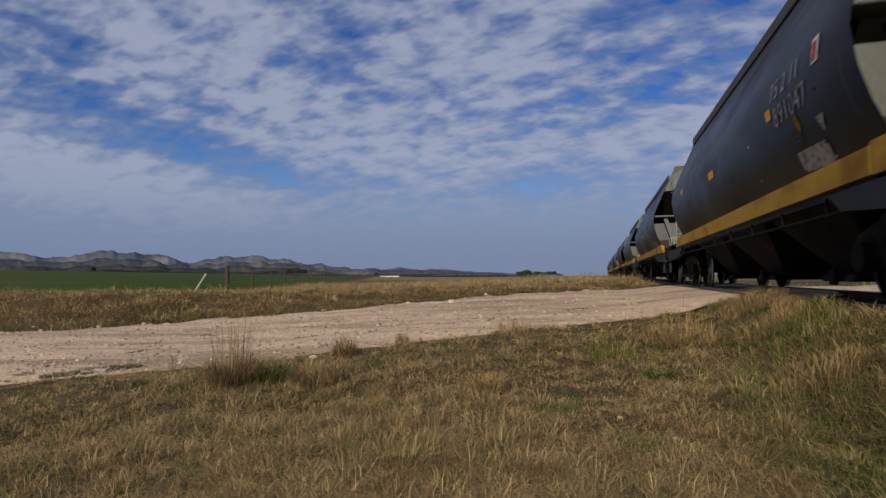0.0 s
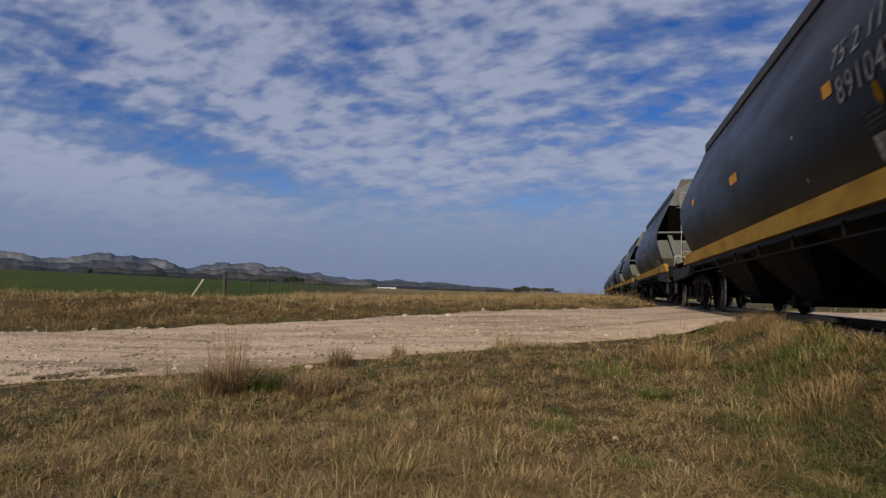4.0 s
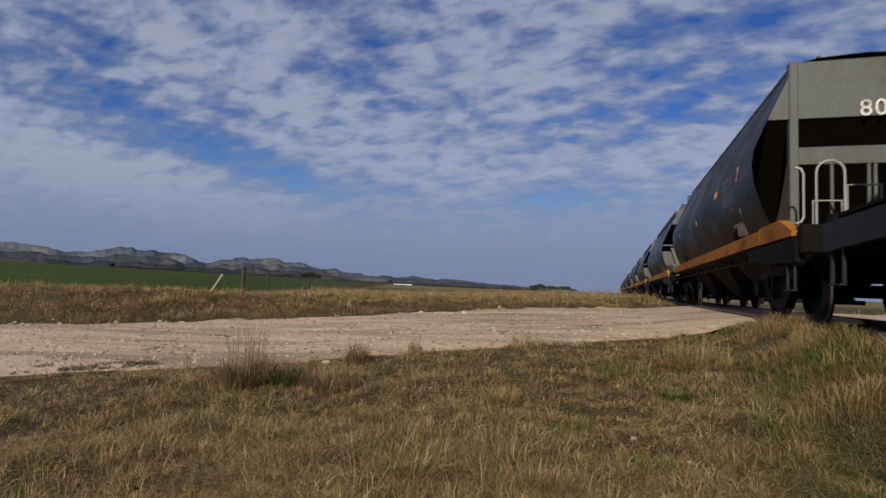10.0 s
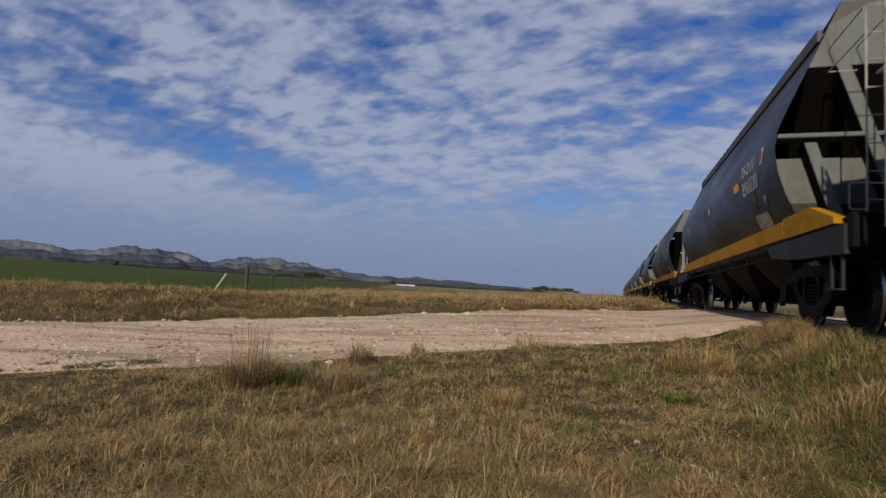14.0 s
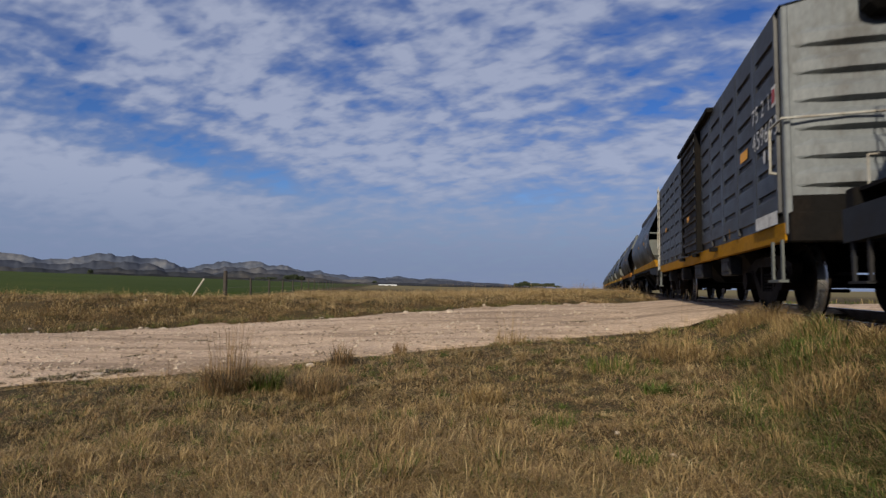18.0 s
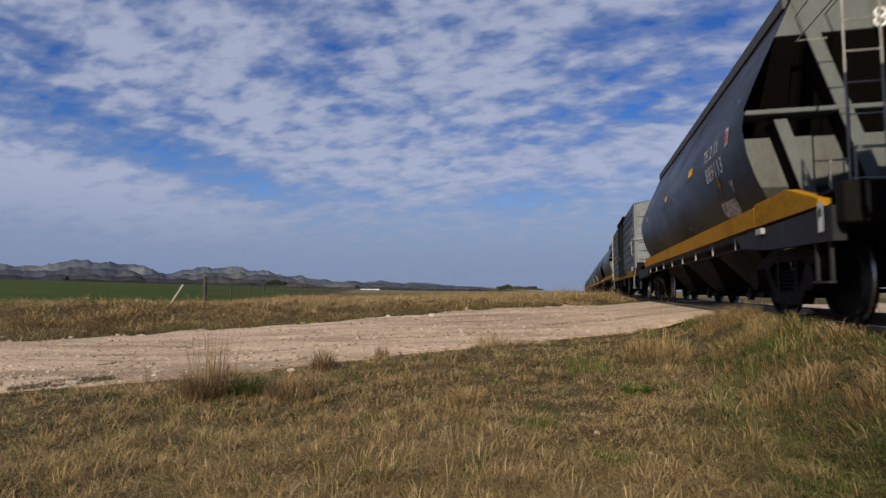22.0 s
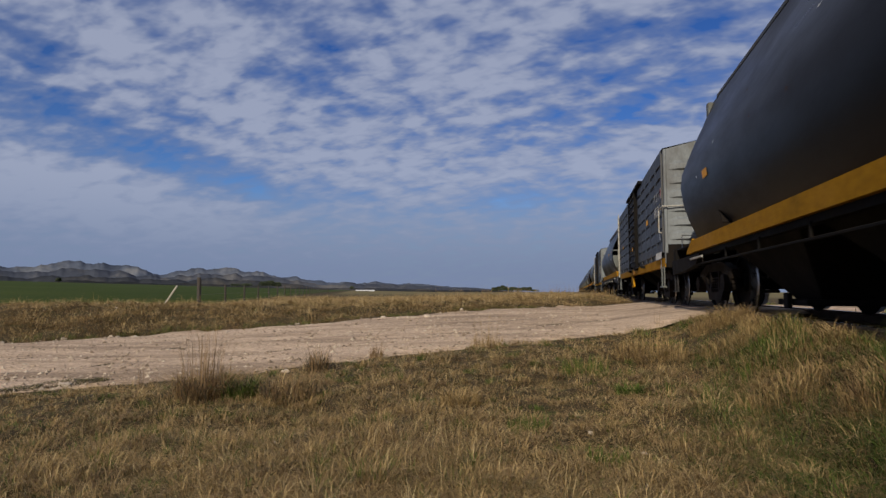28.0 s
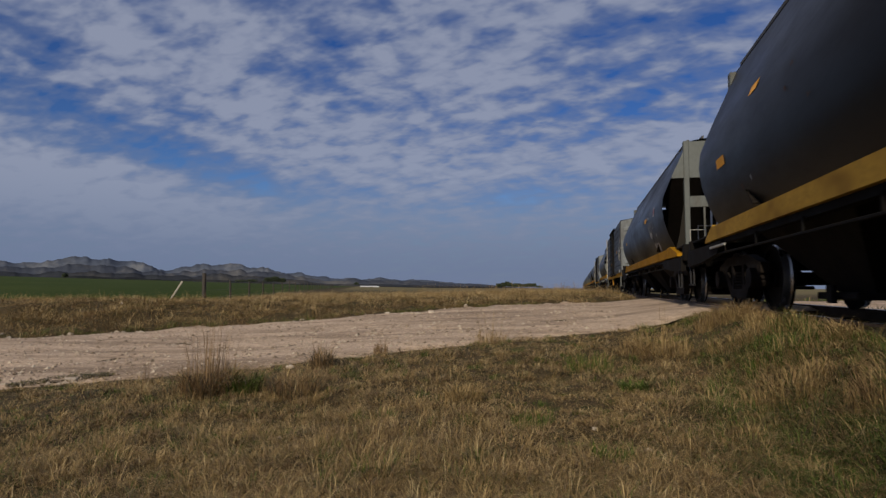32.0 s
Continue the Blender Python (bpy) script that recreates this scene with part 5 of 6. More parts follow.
def fence():
    f = tagged(new("wire_fence"), "post and wire stock fence along the field", "fence")
    gx, gy = FENCE
    g = height(gx, gy)
    tops = [(gx, gy, g)]
    part("corner_post", post_mesh(1.32, 0.075, "corner_post", POSTM, 1), None, f, "stout weathered corner post", m=pose(gx, gy, g))
    line_me = post_mesh(1.05, 0.045, "post", POSTM, 2)
    for k in range(1, 26):
        d = 4.6 * k
        x, y = gx + FD[0] * d, gy + FD[1] * d
        part("post", line_me, None, f, m=pose(x, y, height(x, y), random.uniform(-2, 2), random.uniform(-2, 2), 0))
        tops.append((x, y, height(x, y)))
    for z in (0.35, 0.65, 0.98):
        bm = bmesh.new()
        for a, b in zip(tops, tops[1:]):
            tube(bm, [(a[0], a[1], a[2] + z), (b[0], b[1], b[2] + z)], 0.006, 3)
        part("wire", bm, WIRE, f)
    # pale brace that leans away from the corner
    bm = tubes([(gx - 1.35, gy - 0.55, height(gx, gy) - 0.1), (gx - 0.72, gy - 0.35, g + 0.98)], r=0.035, seg=7)
    part("brace", bm, PALEPOST, f, "pale leaning brace post")


fence()


# ---- grass ----
GX, GY = np.array(GX), np.array(GY)
GZ = np.array([v.co.z for v in ground.data.vertices]).reshape(len(GY), len(GX))


def ground_z(x, y):
    i = np.clip(np.searchsorted(GX, x) - 1, 0, len(GX) - 2)
    j = np.clip(np.searchsorted(GY, y) - 1, 0, len(GY) - 2)
    u, v = (x - GX[i]) / (GX[i + 1] - GX[i]), (y - GY[j]) / (GY[j + 1] - GY[j])
    return GZ[j, i] * (1 - u) * (1 - v) + GZ[j, i + 1] * u * (1 - v) + GZ[j + 1, i] * (1 - u) * v + GZ[j + 1, i + 1] * u * v


def soft_noise(x, y, scale, seed):
    """A cheap smooth field in 0..1 for whole arrays."""
    r = np.random.RandomState(seed)
    out = np.zeros_like(x)
    for k in range(7):
        a, f = r.uniform(0, 6.28), scale * r.uniform(0.6, 1.9)
        out += np.sin((x * math.cos(a) + y * math.sin(a)) * f + r.uniform(0, 6.28))
    return 0.5 + out / 9


def grass_material(name, cols, rough=0.75):
    """Blades that differ one from another: a ramp of dry and green tones, picked blade by blade."""
    m = bpy.data.materials.new(name)
    m.use_nodes = True
    n, l = m.node_tree.nodes, m.node_tree.links
    bs = n["Principled BSDF"]
    bs.inputs["Roughness"].default_value, bs.inputs["Specular IOR Level"].default_value = rough, 0.25
    geo, ramp = n.new("ShaderNodeNewGeometry"), n.new("ShaderNodeValToRGB")
    ramp.color_ramp.interpolation = "LINEAR"
    for k, c in enumerate(cols):
        e = ramp.color_ramp.elements[k] if k < 2 else ramp.color_ramp.elements.new(1)
        e.color = (*c, 1)
    for k, e in enumerate(ramp.color_ramp.elements):
        e.position = k / (len(cols) - 1)
    l.new(geo.outputs["Random Per Island"], ramp.inputs[0])
    l.new(ramp.outputs[0], bs.inputs["Base Color"])
    tr, mx = n.new("ShaderNodeBsdfTranslucent"), n.new("ShaderNodeMixShader")
    l.new(ramp.outputs[0], tr.inputs[0])
    mx.inputs[0].default_value = 0.18
    l.new(bs.outputs[0], mx.inputs[1]), l.new(tr.outputs[0], mx.inputs[2])
    l.new(mx.outputs[0], n["Material Output"].inputs[0])
    return m


STRAW = grass_material("dry_grass", [(0.175, 0.113, 0.046), (0.29, 0.20, 0.084), (0.39, 0.28, 0.125), (0.215, 0.143, 0.058), (0.52, 0.39, 0.19)])
GREENM = grass_material("green_grass", [(0.045, 0.075, 0.012), (0.085, 0.125, 0.02), (0.062, 0.095, 0.015), (0.13, 0.155, 0.04)])
OLIVE = grass_material("olive_grass", [(0.095, 0.09, 0.028), (0.15, 0.13, 0.048), (0.20, 0.165, 0.07), (0.115, 0.11, 0.035)])
RUSSET = grass_material("russet_stalks", [(0.145, 0.09, 0.043), (0.23, 0.148, 0.073), (0.30, 0.20, 0.102), (0.112, 0.07, 0.036)])
# Dark blades for the turf mix and for the shadow laid on the gravel.
DARKBLADE = grass_material("dark_flat_blades", [(0.06, 0.05, 0.036), (0.10, 0.08, 0.055), (0.055, 0.06, 0.028), (0.12, 0.10, 0.07)])
BLEACHED = grass_material("bleached_straw", [(0.31, 0.215, 0.10), (0.44, 0.325, 0.16), (0.56, 0.44, 0.235), (0.375, 0.268, 0.127)])
GRASS_MATS = [STRAW, GREENM, OLIVE, RUSSET, DARKBLADE, BLEACHED]


def blade_arrays(x, y, z, h, w, lean, face, plain=False):
    """Blades that rise, bow over and curl a little sideways; lean is the reach as a share of the height."""
    n = len(x)
    ca, sa = np.cos(face), np.sin(face)
    ahead, aside = np.stack([ca, sa, np.zeros(n)], 1), np.stack([-sa, ca, np.zeros(n)], 1)
    side = aside * (w / 2)[:, None]
    base = np.stack([x, y, z - 0.01], 1)
    up = np.array([0, 0, 1.0])
    peak = np.clip(1.2 - 0.2 * lean, 0.58, 1.2)
    curl = np.sin(face * 7.3 + x * 40) * 0.28 * lean * h

    def at(t):
        rise = h * np.clip(1 - 0.12 * lean, 0.55, 1) * (1 - (1 - t / peak) ** 2) / np.where(peak > 1, 1 - (1 - 1 / peak) ** 2, 1)
        return base + ahead * (lean * h * (0.35 * t + 0.65 * t * t))[:, None] + aside * (curl * t * t)[:, None] + up * rise[:, None]

    if plain:
        m1, tip = at(0.5), at(1.0)
        v = np.stack([base - side, base + side, m1 - side * 0.8, m1 + side * 0.8, tip], 1).reshape(-1, 3)
        o = (np.arange(n) * 5)[:, None]
        return v, o + [0, 1, 3, 2], o + [2, 3, 4]
    m1, m2, tip = at(0.36), at(0.72), at(1.0)
    v = np.stack([base - side, base + side, m1 - side * 0.9, m1 + side * 0.9, m2 - side * 0.65, m2 + side * 0.65, tip], 1).reshape(-1, 3)
    o = (np.arange(n) * 7)[:, None]
    return v, np.concatenate([o + [0, 1, 3, 2], o + [2, 3, 5, 4]], 0), o + [4, 5, 6]


def grass_object(name, label, sets, kind="stuff", category="grass", parent=None, plain=True):
    """sets: rows of (arrays of x, y, z, height, width, lean, facing; index of the material)."""
    V, Q, T, MQ, MT, off = [], [], [], [], [], 0
    for arr, mi in sets:
        v, q, t = blade_arrays(*arr, plain)
        V.append(v), Q.append(q + off), T.append(t + off)
        MQ.append(np.full(len(q), mi)), MT.append(np.full(len(t), mi))
        off += len(v)
    V, Q, T = np.concatenate(V), np.concatenate(Q), np.concatenate(T)
    me = bpy.data.meshes.new(name)
    me.vertices.add(len(V))
    me.vertices.foreach_set("co", V.astype(np.float32).ravel())
    me.loops.add(Q.size + T.size)
    me.loops.foreach_set("vertex_index", np.concatenate([Q.ravel(), T.ravel()]).astype(np.int32))
    me.polygons.add(len(Q) + len(T))
    me.polygons.foreach_set("loop_start", np.concatenate([np.arange(len(Q)) * 4, Q.size + np.arange(len(T)) * 3]).astype(np.int32))
    me.polygons.foreach_set("material_index", np.concatenate([*MQ, *MT]).astype(np.int32))
    for m in GRASS_MATS:
        me.materials.append(m)
    me.update(calc_edges=True)
    me.validate()
    ob = new(name, me)
    if kind == "part":
        ob.parent = parent
        return ob
    return tagged(ob, label, category, kind=kind)


def field_of(n, seed, r0, r1, az0, az1, power, keep):
    r_ = np.random.RandomState(seed)
    u = r_.rand(n)
    p = 1.0001 - power
    r = (r0 ** p + u * (r1 ** p - r0 ** p)) ** (1 / p)
    a = np.radians(r_.uniform(az0, az1, n))
    x, y = r * np.sin(a), r * np.cos(a)
    k = keep(x, y)
    return x[k], y[k], r[k], r_


def c_of(x, y):
    return -(x - 2.2) * RY + (y - 10.8) * RX


def s_of(x, y):
    return (x - 2.2) * RX + (y - 10.8) * RY


def ragged_edge(x, y):
    return 0.25 * np.sin(s_of(x, y) * 2.3) * np.sin(s_of(x, y) * 0.7 + 1) - 0.05


def lay(x, y, r_, h0, h1, w0, w1, lean0, lean1, dist_w=0.0):
    n = len(x)
    d = np.hypot(x, y)
    h = r_.uniform(h0, h1, n) * (0.6 + 0.8 * soft_noise(x, y, 1.7, 3))
    w = r_.uniform(w0, w1, n) + dist_w * d * r_.uniform(0.6, 1.4, n)
    return x, y, ground_z(x, y), h, w, r_.uniform(lean0, lean1, n), r_.uniform(0, 6.283, n)


def split(arr, mask):
    return tuple(a[mask] for a in arr)


def meadow():
    near = lambda x, y: (c_of(x, y) < ragged_edge(x, y)) & (x < 2.42)
    sets = []
    # matted dry turf: fine blades laid over one another
    x, y, r, r_ = field_of(170000, 11, 2.0, 16, -64, 34, 1.35, near)
    k = soft_noise(x, y, 26, 24) + 0.6 * (soft_noise(x, y, 55, 25) - 0.5) + r_.uniform(-0.12, 0.12, len(x)) > 0.40
    x, y = x[k], y[k]
    arr = lay(x, y, r_, 0.018, 0.055, 0.0014, 0.0028, 1.0, 4.0, 0.0005)
    g = 0.47 + 0.5 * (soft_noise(x, y, 1.6, 21) - 0.5) + 0.5 * (soft_noise(x, y, 7, 22) - 0.5) + 0.7 * (soft_noise(x, y, 30, 26) - 0.5) + 0.13 * np.clip((-x - 0.5) / 4, 0, 1) - 0.05 * np.clip(x, 0, 1) + r_.uniform(-0.2, 0.2, len(x))
    sets += [(split(arr, g < 0.46), 0), (split(arr, (g >= 0.46) & (g < 0.58)), 3), (split(arr, (g >= 0.58) & (g < 0.66)), 4), (split(arr, (g >= 0.66) & (g < 0.80)), 2), (split(arr, g >= 0.80), 1)]
    # fallen straw, combed this way and that
    x, y, r, r_ = field_of(260000, 12, 2.0, 16, -64, 34, 1.4, near)
    k = 0.4 * soft_noise(x, y, 6, 31) + 0.9 * soft_noise(x, y, 24, 32) - 0.15 + r_.uniform(-0.15, 0.15, len(x)) + 0.08 * np.clip(x + 0.5, -0.5, 1) > 0.50
    x, y = x[k], y[k]
    arr = list(lay(x, y, r_, 0.02, 0.065, 0.0013, 0.0024, 1.2, 4.2, 0.00045))
    arr[6] = 9.0 * soft_noise(x, y, 2.4, 33) + r_.uniform(-2.6, 2.6, len(x))
    arr[2] = arr[2] + 0.045 * r_.rand(len(x)) ** 2
    u = 0.12 * np.clip((-x - 0.5) / 4, 0, 1) + r_.rand(len(x)) + 0.4 * (soft_noise(x, y, 5, 37) - 0.5) + 0.8 * (soft_noise(x, y, 34, 38) - 0.5)
    sets += [(split(arr, u < 0.42), 0), (split(arr, (u >= 0.42) & (u < 0.62)), 5), (split(arr, (u >= 0.62) & (u < 0.86)), 3), (split(arr, u >= 0.86), 2)]
    # long loose straws lying over the turf, every way
    x, y, r, r_ = field_of(16000, 27, 2.0, 13, -64, 34, 1.3, near)
    k = 0.8 * soft_noise(x, y, 3.1, 39) + r_.uniform(-0.2, 0.2, len(x)) + 0.06 * np.clip(x, -1, 2) > 0.36
    arr = list(lay(x[k], y[k], r_, 0.022, 0.045, 0.0022, 0.004, 3.5, 7.5, 0.0002))
    arr[2] = arr[2] + 0.03 * r_.rand(k.sum())
    u = r_.rand(k.sum())
    sets += [(split(arr, u < 0.4), 0), (split(arr, (u >= 0.4) & (u < 0.72)), 5), (split(arr, u >= 0.72), 3)]
    # upright pale stems
    x, y, r, r_ = field_of(5000, 19, 2.0, 15, -64, 34, 1.3, near)
    k = soft_noise(x, y, 4.1, 35) + r_.uniform(-0.2, 0.2, len(x)) > 0.5
    sets.append((lay(x[k], y[k], r_, 0.06, 0.17, 0.0011, 0.0016, 0.3, 1.8, 0.0003), 5))

    def clumps(n, seed, r1, rad0, rad1, per, h0, h1, w0, w1, lean0, lean1, shares, where=near, power=1.2, az1=32, r0=2.1):
        """Tussocks: blades that fan out from a crown, taller in its middle; shares of the materials."""
        x, y, r, r_ = field_of(n, seed, r0, r1, -64, az1, power, where)
        rad = r_.uniform(rad0, rad1, len(x)) * (0.8 + 0.05 * np.hypot(x, y))
        reps = (rad * per).astype(int)
        px, py, pr = np.repeat(x, reps), np.repeat(y, reps), np.repeat(rad, reps)
        own = np.repeat(r_.rand(len(x)), reps)
        ang, q = r_.uniform(0, 6.283, len(px)), r_.rand(len(px)) ** 0.6
        px, py = px + pr * q * np.cos(ang), py + pr * q * np.sin(ang)
        arr = list(lay(px, py, r_, h0, h1, w0, w1, lean0, lean1, 0.0003))
        arr[3] = arr[3] * (1.2 - 0.6 * q) * (0.7 + 0.6 * own)
        arr[6] = ang + r_.uniform(-1.1, 1.1, len(px))
        u = 0.25 * r_.rand(len(px)) + 0.75 * own
        lo = 0.0
        for mi, share in shares:
            sets.append((split(arr, (u >= lo) & (u < lo + share)), mi))
            lo += share

    clumps(2900, 23, 14, 0.03, 0.12, 620, 0.04, 0.115, 0.0016, 0.003, 0.5, 2.4, ((2, 0.22), (4, 0.08), (3, 0.22), (0, 0.34), (5, 0.15)))
    clumps(640, 17, 13, 0.03, 0.11, 620, 0.035, 0.085, 0.002, 0.0036, 0.3, 1.4, ((2, 0.3), (1, 0.71)))
    # taller growth on the embankment
    bank = lambda x, y: near(x, y) & (x > 1.05 + 0.3 * np.sin(y * 1.3))
    x, y, r, r_ = field_of(70000, 13, 2.0, 11, 4, 44, 1.2, bank)
    arr = lay(x, y, r_, 0.04, 0.11, 0.0016, 0.0034, 0.7, 3.4, 0.0004)
    g = 0.61 + 0.6 * (soft_noise(x, y, 3.0, 41) - 0.5) + 0.5 * (soft_noise(x, y, 22, 42) - 0.5) + 0.06 * np.clip((6 - y) / 3, 0, 1) + r_.uniform(-0.15, 0.15, len(x))
    sets += [(split(arr, g < 0.30), 5), (split(arr, (g >= 0.30) & (g < 0.46)), 0), (split(arr, (g >= 0.46) & (g < 0.53)), 3), (split(arr, (g >= 0.53) & (g < 0.60)), 2), (split(arr, g >= 0.60), 1)]
    clumps(520, 29, 10, 0.06, 0.18, 560, 0.06, 0.16, 0.0022, 0.004, 0.3, 2.0, ((0, 0.16), (5, 0.03), (3, 0.14), (4, 0.12), (2, 0.14), (1, 0.42)), bank, 1.2, 44)
    # rank green growth low on the bank beside the rail
    rank = lambda x, y: near(x, y) & (x > 1.3 + 0.25 * np.sin(y * 2.1)) & (y < 6.3)
    clumps(230, 43, 8, 0.10, 0.24, 760, 0.08, 0.19, 0.0026, 0.0048, 0.3, 1.6, ((4, 0.2), (2, 0.14), (1, 0.67)), rank, 1.1, 48)
    # plainer turf round and behind the viewpoint
    r_ = np.random.RandomState(20)
    x, y = r_.uniform(-9, 2.5, 34000), r_.uniform(-4, 2.6, 34000)
    k = ~((np.hypot(x, y) > 2.0) & (np.abs(np.degrees(np.arctan2(x, y)) + 15) < 48))
    arr = lay(x[k], y[k], r_, 0.03, 0.09, 0.006, 0.012, 0.8, 3.0)
    u = r_.rand(k.sum())
    sets += [(split(arr, u < 0.45), 0), (split(arr, (u >= 0.45) & (u < 0.75)), 3), (split(arr, (u >= 0.75) & (u < 0.9)), 2), (split(arr, u >= 0.9), 1)]
    grass_object("meadow_grass", "matted dry winter grass mixed with green blades", sets)
    # verge beyond the road
    verge = lambda x, y: (c_of(x, y) > 8.75 + 0.3 * np.sin(s_of(x, y) * 1.7)) & (x < 2.12) & (c_of(x, y) < 45) & (((x + 14.2) * -0.927 + (y - 19.3) * -0.375 < 1.0) | (c_of(x, y) < 17.5))
    sets = []
    x, y, r, r_ = field_of(330000, 14, 11, 60, -66, 9, 1.1, verge)
    c = c_of(x, y)
    edge = np.clip((c - 8.8) / 1.2, 0.45, 1)
    arr = lay(x, y, r_, 0.035, 0.12, 0.0012, 0.003, 1.0, 3.6, 0.00042)
    arr = (*arr[:3], arr[3] * edge, *arr[4:])
    g = 0.5 + 0.4 * (soft_noise(x, y, 0.8, 51) - 0.5) + 0.5 * (soft_noise(x, y, 3.2, 52) - 0.5) + 0.6 * (soft_noise(x, y, 10, 53) - 0.5) + r_.uniform(-0.2, 0.2, len(x)) - 0.06 * ((c > 9.3) & (c < 12))
    sets += [(split(arr, g < 0.24), 5), (split(arr, (g >= 0.24) & (g < 0.54)), 0), (split(arr, (g >= 0.54) & (g < 0.66)), 3), (split(arr, (g >= 0.66) & (g < 0.86)), 2), (split(arr, g >= 0.86), 1)]
    x, y, r, r_ = field_of(44000, 15, 14, 60, -62, 9, 1.0, lambda x, y: verge(x, y) & (c_of(x, y) > 9.2))
    k = soft_noise(x, y, 0.7, 61) + r_.uniform(-0.3, 0.3, len(x)) > 0.5
    arr = lay(x[k], y[k], r_, 0.16, 0.40, 0.001, 0.002, 0.2, 1.4, 0.0002)
    arr = (*arr[:3], arr[3] * np.clip((c_of(x[k], y[k]) - 8.6) / 3.0, 0.3, 1), *arr[4:])
    pick = r_.rand(len(arr[0])) < 0.6
    sets += [(split(arr, pick), 0), (split(arr, ~pick), 5)]
    # tall wisps that stand out against the sky
    x, y, r, r_ = field_of(6000, 18, 17, 45, -16, 4, 1.0, lambda x, y: verge(x, y) & (c_of(x, y) > 10.0))
    k = soft_noise(x, y, 0.9, 63) + r_.uniform(-0.3, 0.3, len(x)) > 0.5
    arr = lay(x[k], y[k], r_, 0.24, 0.62, 0.0012, 0.0024, 0.1, 1.0, 0.0002)
    pick = r_.rand(len(arr[0])) < 0.6
    sets += [(split(arr, pick), 0), (split(arr, ~pick), 3)]
    clumps(2600, 67, 42, 0.14, 0.42, 120, 0.10, 0.24, 0.0025, 0.005, 0.6, 2.6, ((2, 0.16), (3, 0.24), (0, 0.4), (5, 0.21)), verge, 1.0, 9, 12.0)
    grass_object("verge_grass", "tall straw-coloured grass on the far verge", sets)
    # strip beyond the rails
    far = lambda x, y: (x > 5.2) & (x < 16) & ((c_of(x, y) < -0.3) | (c_of(x, y) > 9))
    x, y, r, r_ = field_of(42000, 16, 7, 40, 6, 62, 0.9, far)
    arr = lay(x, y, r_, 0.1, 0.3, 0.006, 0.012, 0.2, 0.9, 0.0006)
    g = soft_noise(x, y, 1.5, 71) + r_.uniform(-0.2, 0.2, len(x))
    grass_object("trackside_grass", "green and straw grass beyond the rails", [(split(arr, g < 0.42), 2), (split(arr, (g >= 0.42) & (g < 0.5)), 0), (split(arr, g >= 0.5), 1)])


meadow()


def tuft(name, label, x, y, seed, n, h0, h1, spread_r, mats, w=0.004, lean=(0.1, 0.7), stalks=0, stalk_h=0.7, stalk_mat=3, lift=0.0):
    r_ = np.random.RandomState(seed)
    sets = []

    def ring(n, rad):
        a, q = r_.uniform(0, 6.283, n), rad * np.sqrt(r_.rand(n))
        return x + q * np.cos(a), y + q * np.sin(a), a

    for mi, share in mats:
        k = int(n * share)
        px, py, a = ring(k, spread_r)
        sets.append(((px, py, ground_z(px, py) + lift, r_.uniform(h0, h1, k), np.full(k, w) * r_.uniform(0.7, 1.4, k), r_.uniform(*lean, k), a + r_.uniform(-2.0, 2.0, k)), mi))
    if stalks:
        px, py, a = ring(stalks, spread_r * 0.8)
        sets.append(((px, py, ground_z(px, py), r_.uniform(0.6, 1.0, stalks) * stalk_h, np.full(stalks, 0.005), r_.uniform(0.02, 0.3, stalks), a), stalk_mat))
    t = tagged(new(name), label, "grass tuft")
    grass_object("leaf_clump", "", sets, "part", parent=t, plain=False)
    return t


tuft("grass_tuft", "large russet tuft with tall bare seed stalks by the road", -3.45, 4.85, 1, 1000, 0.07, 0.34, 0.27, [(3, 0.6), (4, 0.28), (0, 0.12)], w=0.006, lean=(0.1, 1.9), stalks=70, stalk_h=0.8)
tuft("grass_tuft", "bright green tuft beside the russet one", -3.1, 4.9, 2, 420, 0.08, 0.26, 0.17, [(1, 0.85), (2, 0.15)], w=0.007, lean=(0.2, 1.2))
tuft("grass_tuft", "dull brown clump beside the green tuft", -2.6, 4.95, 22, 620, 0.08, 0.26, 0.26, [(3, 0.5), (0, 0.25), (4, 0.25)], lean=(0.4, 1.8))
tuft("grass_tuft", "dark russet tuft of dead stalks at the road edge", -3.0, 6.35, 3, 300, 0.10, 0.30, 0.13, [(3, 0.6), (4, 0.4)], w=0.006, lean=(0.1, 1.1), stalks=22, stalk_h=0.42)
tuft("grass_tuft", "small dead tuft at the road edge", -2.7, 7.6, 4, 130, 0.08, 0.2, 0.1, [(3, 1.0)], stalks=6, stalk_h=0.25)
tuft("grass_tuft", "wisp of tall straw stalks", -1.25, 8.35, 5, 200, 0.1, 0.25, 0.25, [(0, 0.7), (3, 0.3)], stalks=14, stalk_h=0.6, stalk_mat=0)
tuft("grass_tuft", "tangle of pale dry stalks", 0.85, 6.9, 6, 420, 0.12, 0.3, 0.4, [(0, 0.75), (3, 0.25)], w=0.005, lean=(0.4, 1.8), stalks=34, stalk_h=0.5, stalk_mat=0)
tuft("grass_tuft", "low bright green rosette", 0.46, 5.04, 7, 200, 0.05, 0.12, 0.11, [(1, 1.0)], w=0.008, lean=(0.6, 1.6))
tuft("grass_tuft", "green tuft in the dry turf", 0.19, 3.31, 8, 200, 0.05, 0.12, 0.12, [(1, 0.8), (2, 0.2)])
tuft("grass_tuft", "green tuft in the dry turf", -1.04, 3.0, 9, 260, 0.05, 0.13, 0.2, [(1, 0.7), (2, 0.3)])
tuft("grass_tuft", "green tuft in the dry turf", -0.3, 4.0, 10, 160, 0.05, 0.12, 0.15, [(1, 1.0)])
